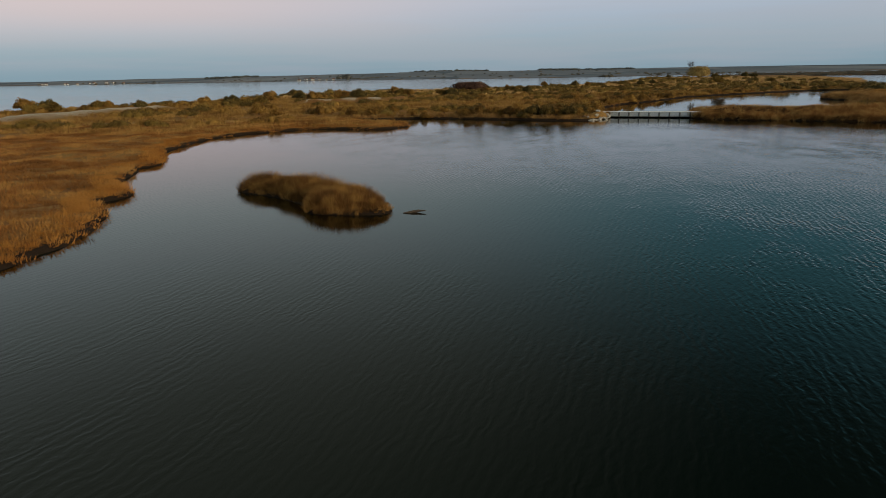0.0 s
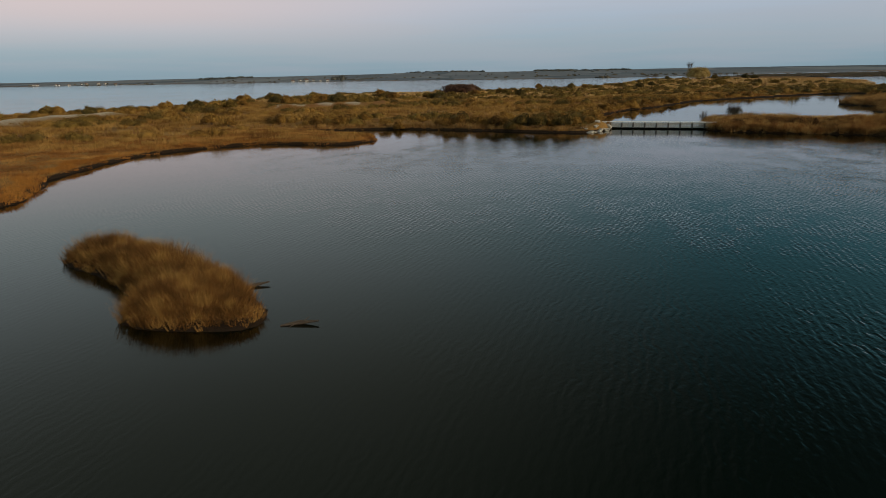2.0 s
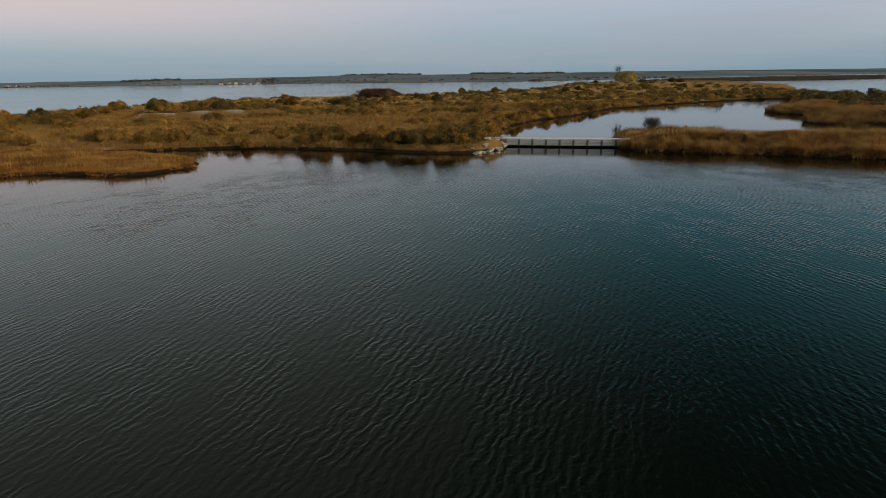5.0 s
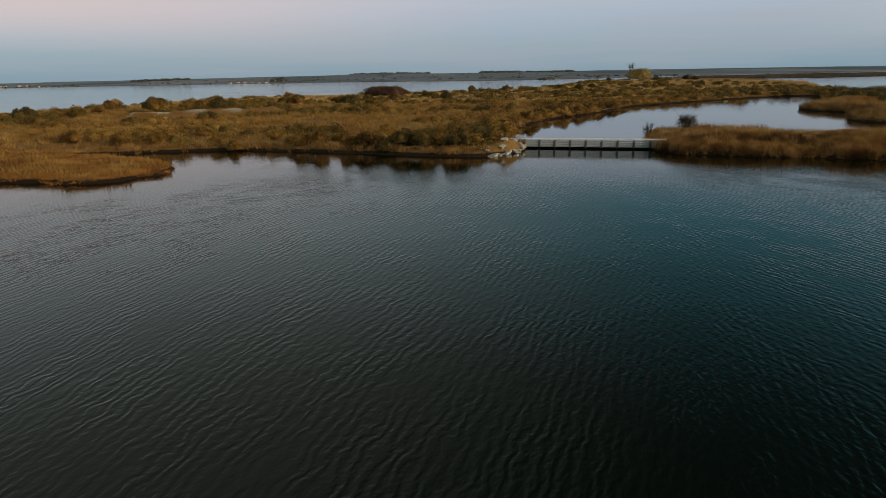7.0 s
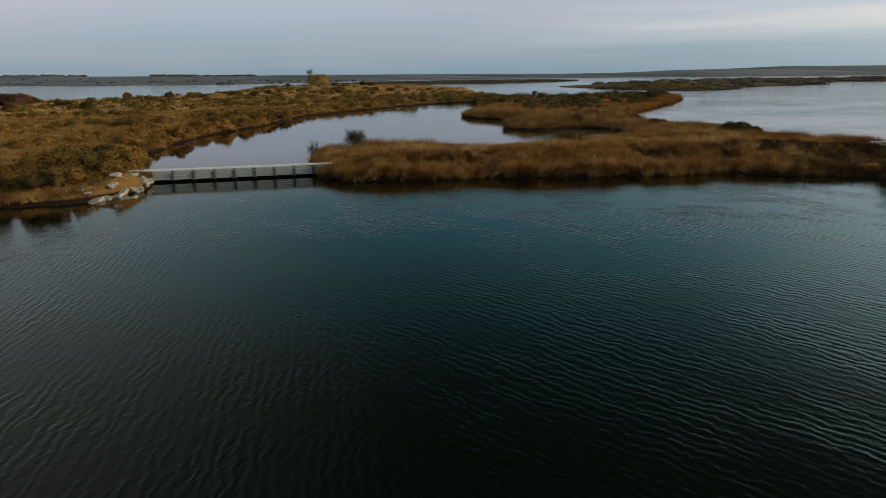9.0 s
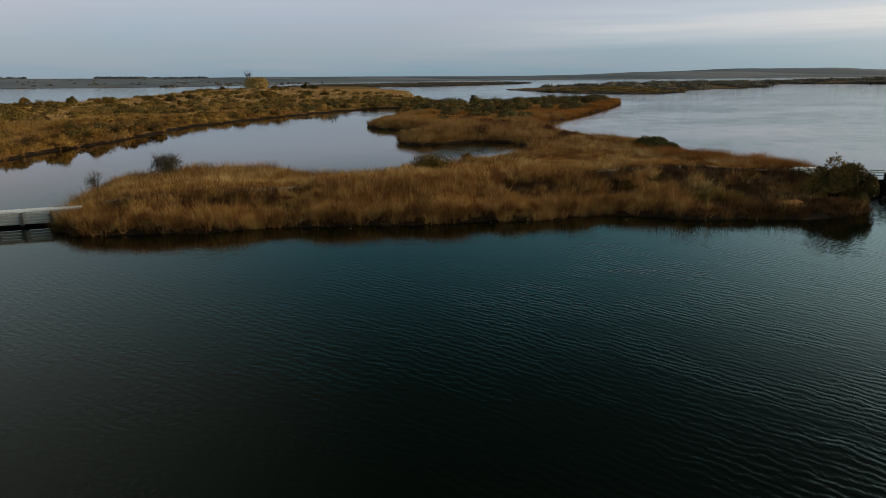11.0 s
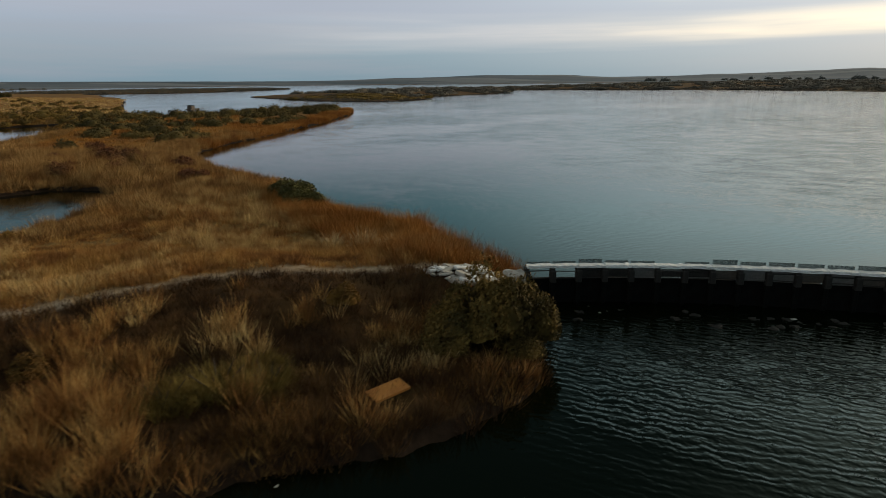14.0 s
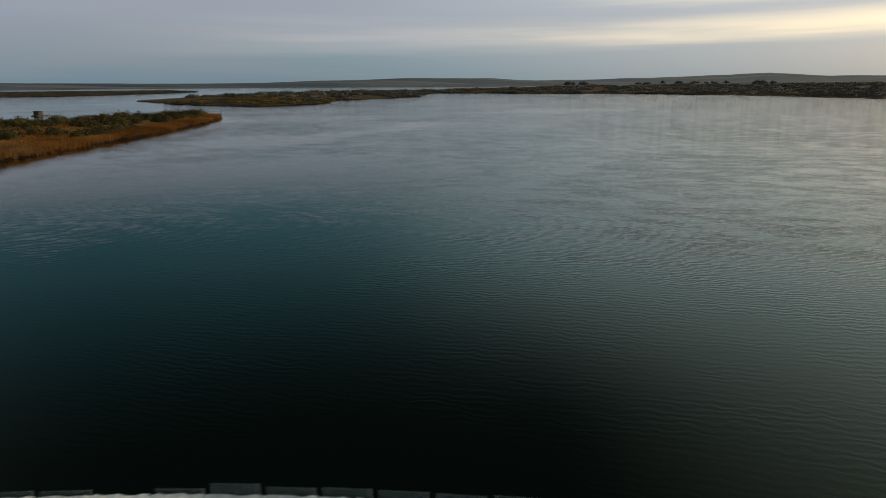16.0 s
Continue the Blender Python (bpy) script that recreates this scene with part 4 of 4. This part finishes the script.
for k in range(20):
    x, y = 120 + r_.normal() * 4.5, 160 + r_.normal() * 9.5
    plant("red_bush", "dull red-brown bush on the neck of land", "bush", RED_CROWNS[k % 2], SHRUB_STEMS[k % 2], x, y, r_.uniform(0.8, 1.6), 47 * k, "red-brown bushes", tall=0.75)
# yellow-olive broom clumps on the slope, dark brambles round them
BROOM = leaf_material("yellow_olive_broom", (0.085, 0.058, 0.014), (0.185, 0.125, 0.03), (0.33, 0.225, 0.06), 0.7, 0.35)
BROOM_CROWNS = []
for k in range(2):
    q_ = np.random.default_rng(1010 + k)
    spot_ = q_.normal(size=(16, 2)) * 0.55
    v_, t_ = tufts(spot_, np.zeros(16), 0.75 + 0.5 * np.exp(-(spot_ ** 2).sum(1)), 0.36, 110, 0.028, 1012 + k)
    BROOM_CROWNS.append(mesh_from("crown", v_, t_, [BROOM]))
for k, (x, y, s) in enumerate([(89.6, 98.4, 1.1), (90.8, 97.3, 0.9), (88.2, 99.2, 0.9), (91.5, 98.9, 0.7)]):
    plant("broom_bush", "yellow-olive feathery bush on the dyke slope", "bush", BROOM_CROWNS[k % 2], SHRUB_STEMS[k % 2], x, y, s, 75 * k, "broom bushes on the dyke slope", tall=0.8)
TUFT = [stems_mesh("stem", 0.5, 0.5, 5, 0.012, 1020 + k) for k in range(2)]
PALETUFT = leaf_material("pale_tussock_blade", (0.26, 0.17, 0.075), (0.46, 0.33, 0.16), (0.62, 0.48, 0.26), 1.2, 0.4)
TUFT_BLADES = []
for k in range(3):
    v_, t_ = tufts(np.zeros((1, 2)), np.zeros(1), np.array([1.15]), 0.42, 150, 0.03, 1030 + k)
    TUFT_BLADES.append(mesh_from("foliage", v_, t_, [PALETUFT]))
for k, (x, y) in enumerate([(104.9, 106.2), (105.4, 105.0), (106.1, 104.2), (106.2, 102.8), (107.0, 102.1), (107.7, 101.2), (107.2, 99.9), (104.2, 107.4), (105.9, 106.4)]):
    tuft = thing("tussock", pose(x, y, height(x, y), 0, 0, 50 * k), "pale feathery tussock of dry grass near the lagoon", "tussock", "pale tussocks by the lagoon")
    sc = 0.8 + 0.4 * ((k * 0.37) % 1)
    tuft.scale = (sc, sc, sc)
    part("foliage", TUFT_BLADES[k % 3], None, tuft)
    part("stem", TUFT[k % 2], None, tuft)
# the leafy willow clump at the end of the dyke
for k, (x, y, s, h) in enumerate([(98.4, 93.2, 1.2, 1.5), (99.6, 91.9, 1.1, 1.45), (97.0, 93.7, 0.9, 1.2), (100.6, 92.6, 0.8, 1.25), (98.3, 91.7, 0.7, 1.0)]):
    plant("willow_shrub", "dense dark green willow shrub beside the sluice wall", "shrub", WILLOW_CROWNS[k % 2], SHRUB_STEMS[k % 2], x, y, s, 85 * k, "willow shrubs at the dyke's end", tall=h)
# leafless shrub on the point by the footbridge
bare = thing("bare_shrub", pose(57.0, 137.9, height(57.0, 137.9) - 0.05), "dark leafless shrub standing on the reedy point", "shrub")
part("stem", stems_mesh("stem", 2.7, 3.0, 20, 0.04, 55, 16), None, bare)
part("crown", crown_mesh("crown", 3.3, 3.2, 16, 190, 0.09, GREYTWIG, 56, 0.35, True), None, bare)
bare2 = thing("bare_shrub", pose(50.2, 134.6, height(50.2, 134.6) - 0.05), "thin grey shrub beside the footbridge end", "shrub")
part("stem", stems_mesh("stem", 2.3, 2.0, 12, 0.03, 57, 10), None, bare2)
part("crown", crown_mesh("crown", 1.8, 2.6, 7, 40, 0.09, GREYTWIG, 58, 0.35, True), None, bare2)

# taller bushes on the skyline behind the marsh
tall_crown = [crown_mesh("crown", 5.0, 3.6, 16, 210, 0.30, m_, 960 + k) for k, m_ in enumerate((OLIVE, DARKOLIVE, SCRUB))]
tall_stem = stems_mesh("stem", 2.8, 4.0, 6, 0.07, 970)
for k in range(58):
    f = k / 57
    x, y = (-150 + 330 * f, 176 + 190 * min(1, f * 1.9) + 70 * max(0, f - 0.55)) if k % 2 else (-118 + 150 * f, 160 + 150 * f)
    x, y = x + r_.normal() * 9, y + r_.normal() * 10
    if shore_distance(np.array([x]), np.array([y]))[0][0] > 2:
        s = r_.uniform(0.65, 1.3)
        plant("tall_bush", "tall olive-green bush on the far lake shore", "bush", tall_crown[k % 3], tall_stem, x, y, s, r_.uniform(0, 360), "bushes along the lake shore", tall=r_.uniform(0.75, 1.15))
wine = thing("wine_red_thicket", pose(6, 350, height(6, 350) - 0.2), "wine-red thicket standing above the scrub", "thicket")
part("crown", crown_mesh("crown", 21, 4.6, 24, 420, 0.42, WINE, 981, 0.05), None, wine)
part("stem", stems_mesh("stem", 4, 14, 8, 0.12, 982), None, wine)

# the yellow poplar with the bare round tree beside it, on the rise
poplar = thing("yellow_poplar", pose(215, 586, height(215, 586) - 0.2), "broad yellow-leaved poplar on the low rise", "tree")
part("trunk", stems_mesh("trunk", 8.0, 8.0, 8, 0.22, 983, 2, 1.6), None, poplar)
part("crown", crown_mesh("crown", 21, 10.5, 34, 500, 0.42, YELLOW, 984, 0.10), None, poplar)
roundtree = thing("bare_tree", pose(222, 628, height(222, 628) - 0.2), "bare round-crowned tree above the scrub", "tree")
part("trunk", stems_mesh("trunk", 15.0, 8.0, 12, 0.13, 985, 16, 7.0), None, roundtree)
for k, (x, y, s) in enumerate([(232, 592, 1.3), (262, 600, 1.5), (272, 606, 1.3), (236, 575, 0.9), (180, 560, 0.9), (290, 640, 1.2)]):
    plant("dark_tree", "dark round-topped tree on the low rise", "tree", tall_crown[1], tall_stem, x, y, s, 60 * k, "dark trees on the rise")

# ---- stones ----


def rock_mesh(seed, flat=0.6, stone=ROCK):
    bm = bmesh.new()
    bmesh.ops.create_icosphere(bm, subdivisions=2, radius=1.0)
    off = Vector((seed * 3.7, seed * 1.9, seed * 5.3))
    for v in bm.verts:
        k = 0.75 + 0.45 * noise.noise(v.co * 1.1 + off) + 0.2 * noise.noise(v.co * 2.7 + off)
        v.co = Vector((v.co.x * 1.2, v.co.y * 0.9, v.co.z * flat)) * k
    cut = bmesh.ops.bisect_plane(bm, geom=bm.verts[:] + bm.edges[:] + bm.faces[:], plane_co=(0, 0, 0.42 * flat), plane_no=(0.25, 0.1, 1), clear_outer=True)
    bmesh.ops.contextual_create(bm, geom=[e for e in cut["geom_cut"] if isinstance(e, bmesh.types.BMEdge)])
    return link(bm, "boulder", stone)


ROCKS = [rock_mesh(k) for k in range(5)]
WETROCKS = [rock_mesh(k, 0.6, WETROCK) for k in range(5)]


def boulder(x, y, z, s, label, group, k, kinds=ROCKS):
    ob = new("boulder", kinds[k % 5])
    ob.matrix_basis = pose(x, y, z, r_.uniform(-12, 12), r_.uniform(-12, 12), r_.uniform(0, 360))
    ob.scale = (s, s, s)
    return tagged(ob, label, "boulder", group)


for k in range(30):
    f = r_.uniform(0, 1)
    x, y = 26.4 + 5.0 * f + r_.normal() * 0.5, 119.4 + 7.0 * f * f + r_.uniform(0, 3.2)
    boulder(x, y, max(height(x, y), -0.1) + 0.1, r_.uniform(0.22, 0.62) * (1.5 if k % 4 == 0 else 0.9), "pale limestone boulder of the footbridge abutment", "boulders by the footbridge", k)
for k in range(110):
    x = r_.uniform(100.6, 104.8)
    y = 94.0 + (104.9 - x) * 0.75 + r_.uniform(-1.3, 1.2)
    boulder(x, y, height(x, y) + 0.05, r_.uniform(0.14, 0.36), "broken pale concrete lump beside the path", "rubble at the path's end", k)
for k in range(80):
    f = r_.uniform(0, 1)
    x, y = 105.6 + 7.4 * f - 2.4 * r_.uniform(0, 1) ** 1.8, 91.9 - 16.5 * f + r_.normal() * 0.4
    boulder(x, y, r_.uniform(-0.2, 0.0), r_.uniform(0.12, 0.36), "dark wet stone breaking the water below the wall", "stones below the sluice wall", k, WETROCKS if k % 16 else ROCKS)
for k in range(10):
    x = 56 + 37 * (k + r_.uniform(-0.4, 0.4)) / 10
    y = np.interp(x, [55, 65, 73, 80, 85, 91.5], [114.0, 108.5, 104.1, 100.6, 96.1, 91.0]) + r_.uniform(-0.3, 0.3)
    boulder(x, y, -0.02, r_.uniform(0.05, 0.12), "small pale stone at the foot of the dyke", "stones along the dyke", k)

# ---- sluice wall and footbridge ----


def sluice(line, top, bay, depth, name, label, screens, panel_tall=0.62, wide=0.46):
    """A walkway slab on posts along a line, closed on both sides with concrete panels."""
    line = rounded(line, 10, False)
    seg = np.r_[0, np.cumsum(np.hypot(*np.diff(line, axis=0).T))]
    n = int(seg[-1] / bay)
    at = lambda s: np.array([np.interp(s, seg, line[:, 0]), np.interp(s, seg, line[:, 1])])  # noqa: E731
    o = at(0)
    root = thing(name, pose(o[0], o[1], 0), label, "sluice wall" if screens else "footbridge")
    r = np.random.default_rng(n)
    for k in range(n):
        a, b = at(k * bay) - o, at((k + 1) * bay) - o
        d = (b - a) / np.linalg.norm(b - a)
        yaw = math.degrees(math.atan2(d[1], d[0]))
        c = (a + b) / 2
        bm = box(bmesh.new(), (bay - 0.012, wide, 0.13), bevel=0.02)
        if screens and k < 26:
            # chipped edges and a crust on top
            for c_ in range(1, 7):
                cut = bay * (c_ / 7 - 0.5)
                bmesh.ops.bisect_plane(bm, geom=bm.verts[:] + bm.edges[:] + bm.faces[:], plane_co=(cut, 0, 0), plane_no=(1, 0, 0))
            for v in bm.verts:
                v.co.y += r.uniform(-0.035, 0.03) * (1 if v.co.y > 0 else -1)
                v.co.z += r.uniform(-0.018, 0.022) * (v.co.z > 0)
        slab = part("deck_slab", bm, DECK, root)
        slab.matrix_basis = pose(c[0], c[1], top - 0.065 + r.uniform(-0.008, 0.008), r.uniform(-0.5, 0.5), 0, yaw)
        cap = panel_tall + 0.12
        post = part("post", box(box(bmesh.new(), (0.22, wide * 0.94, cap), bevel=0.02), (0.28, 0.16, cap * 0.8), (0, -wide / 2 - 0.03, -cap * 0.05), bevel=0.03), SHADESIDE if screens else CONCRETE, root)
        post.matrix_basis = pose(a[0], a[1], top - 0.13 - cap / 2, 0, 0, yaw)
        # piles and lower boards take the deck's shade as black colour
        pile = part("pile", box(bmesh.new(), (0.22, wide * 0.55, top + depth - cap - 0.13), bevel=0.02), UNDERSHADE, root)
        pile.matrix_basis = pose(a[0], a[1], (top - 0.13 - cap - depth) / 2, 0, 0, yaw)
        off = wide / 2 - (0.16 if screens else 0.03)
        low = top - 0.13 - panel_tall
        if screens:
            # bays with thin rails; weathered boards still stand in most of them
            for q, zz in enumerate((top - 0.30, low + 0.10)):
                if r.uniform() < 0.75:
                    rail = part("rail", box(bmesh.new(), (bay - 0.2, 0.05, r.uniform(0.03, 0.07)), bevel=0.008), CONCRETE if r.uniform() < 0.5 else SHADESIDE, root)
                    rail.matrix_basis = pose(c[0] + d[1] * off, c[1] - d[0] * off, zz + r.uniform(-0.05, 0.05), 0, r.uniform(-1.5, 1.5), yaw)
            if r.uniform() < 0.85:
                board = part("wall_board", box(bmesh.new(), (bay - 0.26, 0.05, panel_tall * r.uniform(0.6, 0.95)), bevel=0.01), (CONCRETE, SHADESIDE, BOARD)[int(r.uniform(0, 3))], root)
                board.matrix_basis = pose(c[0] + d[1] * (off - 0.1), c[1] - d[0] * (off - 0.1), low + panel_tall * 0.5, r.uniform(-3, 3), r.uniform(-1, 1), yaw)
        elif k:
            for q in range(4):
                tall = panel_tall / 4
                board = part("wall_board", box(bmesh.new(), (bay - 0.26, 0.06, tall - 0.03), bevel=0.01), PANEL, root)
                board.matrix_basis = pose(c[0] + d[1] * (off + r.uniform(-0.015, 0.015)), c[1] - d[0] * (off + r.uniform(-0.015, 0.015)), top - 0.16 - tall * (q + 0.5), r.uniform(-2, 2), r.uniform(-0.5, 0.5), yaw)
        if screens or k:
            bottom = part("lower_board", box(bmesh.new(), (bay - 0.2, wide * 0.5 if screens else 0.06, low + 0.5), bevel=0.01), UNDERSHADE, root)
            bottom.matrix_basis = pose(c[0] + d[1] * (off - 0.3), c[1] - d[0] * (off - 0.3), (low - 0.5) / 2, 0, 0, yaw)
        if screens and r.uniform() < 0.86:
            bm = bmesh.new()
            ww, hh = bay * 0.86, 0.25
            box(bm, (ww, 0.012, hh))
            for zz in (-hh / 2, hh / 2):
                box(bm, (ww + 0.04, 0.03, 0.03), (0, 0, zz))
            for xx in np.linspace(-ww / 2, ww / 2, 4):
                box(bm, (0.03, 0.034, hh), (xx, 0, 0))
            s = part("screen_plate", bm, SCREEN, root, "thin teal-grey framed screen")
            s.matrix_basis = pose(c[0] - d[1] * (wide / 2 + 0.06), c[1] + d[0] * (wide / 2 + 0.06), top + 0.03 + r.uniform(-0.1, 0.06), r.uniform(-3, 3), 0, yaw)
    return root


WALL = [(104.5, 94.55), (106.8, 91.4), (109.1, 87.45), (111.5, 82.3), (113.7, 76.2), (115.3, 69.5), (116.4, 62), (117, 52)]
sluice(WALL, 2.0, 1.28, 0.9, "sluice_wall", "long concrete sluice wall with a pale narrow walkway", True)
sluice([(30.0, 128.9), (39.2, 125.9), (46.9, 123.5), (48.6, 123.0)], 1.22, 1.9, 0.9, "footbridge", "low concrete footbridge across the pond's mouth", False, 0.84, 0.9)

bm = box(bmesh.new(), (1.0, 0.8, 1.1), bevel=0.12)
bmesh.ops.subdivide_edges(bm, edges=bm.edges[:], cuts=3, use_grid_fill=True)
for v in bm.verts:
    v.co += Vector((noise.noise(v.co * 2.3), noise.noise(v.co * 2.3 + Vector((9, 0, 0))), noise.noise(v.co * 2.3 + Vector((0, 9, 0))))) * 0.11
pier = new("end_pier", link(bm, "end_pier", ROCK))
pier.matrix_basis = pose(104.05, 94.9, 1.22, 4, -5, -48)
tagged(pier, "rough broken concrete block where the wall meets the dyke", "pier")
for k in range(70):
    x = r_.uniform(100.8, 104.4)
    y = 94.3 + (104.4 - x) * 0.75 + r_.uniform(-1.1, 1.0)
    ob = new("concrete_chunk", link(box(bmesh.new(), (r_.uniform(0.3, 0.8), r_.uniform(0.22, 0.5), r_.uniform(0.07, 0.18)), bevel=0.03), "concrete_chunk", DECK if k % 3 == 0 else ROCK))
    ob.matrix_basis = pose(x, y, height(x, y) + r_.uniform(0.06, 0.22), r_.uniform(-14, 14), r_.uniform(-14, 14), r_.uniform(0, 180))
    tagged(ob, "broken pale concrete chunk at the path's end", "concrete chunk", "broken concrete at the dyke's end")

# ---- the orange board, driftwood, stakes and the hide ----
bm = box(bmesh.new(), (1.35, 0.68, 0.05), bevel=0.015)
board = thing("orange_board", pose(92.75, 93.6, height(92.65, 93.4) + 0.42, 6, -4, -18), "faded orange wooden board lying in the reeds", "board")
part("panel", bm, ORANGE, board)
for yy in (-0.32, 0.32):
    part("edge_strip", box(bmesh.new(), (1.35, 0.05, 0.10), (0, yy, -0.03), bevel=0.01), ORANGE, board)


def driftwood(x, y, turn, size):
    bm = bmesh.new()
    rod(bm, (-size, 0, 0.02), (0, 0.1 * size, 0.09), 0.06 * size, 0.13 * size, 7), rod(bm, (0, 0.1 * size, 0.09), (size, -0.1 * size, 0.16), 0.13 * size, 0.03, 7)
    rod(bm, (0.1, 0.1 * size, 0.1), (0.5 * size, 0.45 * size, 0.2), 0.03 * size, 0.012, 5), rod(bm, (-0.3 * size, 0, 0.05), (-0.5 * size, -0.35 * size, 0.05), 0.03 * size, 0.01, 5)
    ob = new("driftwood", link(bm, "driftwood", TWIG))
    ob.matrix_basis = pose(x, y, -0.02, 0, 0, turn)
    return tagged(ob, "dark driftwood branch lying in the shallows", "driftwood", "driftwood near the islet")


driftwood(-0.9, 40.6, 10, 0.75)
driftwood(-4.2, 45.2, 35, 0.7)


def stake(x, y, h, k):
    bm = bmesh.new()
    rod(bm, (0, 0, -0.8), (0.05, 0.02, h), 0.07, 0.05, 6)
    ob = new("stake", link(bm, "stake", WOOD))
    ob.matrix_basis = pose(x, y, 0, r_.uniform(-5, 5), r_.uniform(-5, 5), 30 * k)
    return tagged(ob, "grey wooden stake standing in the lagoon", "stake", "stakes of the old fish trap")


for k in range(26):
    f = k / 25
    stake(211 + 52 * f + r_.normal() * 0.4, 316 + 24 * f * f + 2 * math.sin(f * 9), r_.uniform(0.4, 1.2), k)
hide = thing("floating_hide", pose(240, 325, 0, 0, 0, 25), "small dark timber hide on a raft in the lagoon", "bird hide")
part("raft", box(bmesh.new(), (7.0, 2.6, 0.35), (0, 0, 0.12), bevel=0.04), WOOD, hide)
part("cabin", box(bmesh.new(), (2.4, 2.0, 1.3), (-1.2, 0, 0.95), bevel=0.03), WOOD, hide)
part("roof", box(bmesh.new(), (2.9, 2.5, 0.10), (-1.2, 0, 1.66), pose(0, 0, 0, 5), 0.02), DARKWALL, hide)
part("rail", rod(rod(rod(bmesh.new(), (0.2, -1.1, 1.0), (3.3, -1.1, 1.0), 0.04), (1.7, -1.1, 0.3), (1.7, -1.1, 1.0), 0.04), (3.3, -1.1, 0.3), (3.3, -1.1, 1.0), 0.04), WOOD, hide)

# ---- houses on the far shores ----


def house(x, y, turn, s, label):
    root = thing("house", pose(x, y, height(x, y) - 0.3, 0, 0, turn), label, "house", "houses on the far shore")
    wd, dp, ht = 12 * s, 9 * s, 5.5 * s
    part("wall", box(bmesh.new(), (wd, dp, ht), (0, 0, ht / 2)), WHITEWALL, root)
    bm = bmesh.new()
    v = [bm.verts.new(c) for c in ((-wd / 2 - 0.5, -dp / 2 - 0.6, ht), (wd / 2 + 0.5, -dp / 2 - 0.6, ht), (wd / 2 + 0.5, dp / 2 + 0.6, ht), (-wd / 2 - 0.5, dp / 2 + 0.6, ht), (-wd / 2 - 0.5, 0, ht + 2.6 * s), (wd / 2 + 0.5, 0, ht + 2.6 * s))]
    for f in ((0, 1, 5, 4), (2, 3, 4, 5), (0, 4, 3), (1, 2, 5), (3, 2, 1, 0)):
        bm.faces.new([v[i] for i in f])
    part("roof", bm, ROOF, root)
    for xx in (-0.32, 0.0, 0.32):
        part("window", box(bmesh.new(), (1.5 * s, 0.12, 1.8 * s), (xx * wd, -dp / 2 - 0.03, ht * 0.55)), GLASS, root)


for k in range(16):
    a = radians(-34.2 + 5.6 * k / 9 + r_.uniform(-0.3, 0.3)) if k < 10 else radians(-14.6 + 3.6 * (k - 10) / 6)
    # the first dry ground along the way, set back a little
    dist = np.arange(900, 4200, 15.0)
    xs, ys = dist * math.sin(a), dist * math.cos(a)
    dry = dist[shore_distance(xs, ys, (3,))[0] > 8]
    if len(dry):
        q = dry[0] + r_.uniform(15, 180)
        house(q * math.sin(a), q * math.cos(a), r_.uniform(-30, 30), r_.uniform(0.5, 0.85), "white rendered house with a clay roof, far across the water")
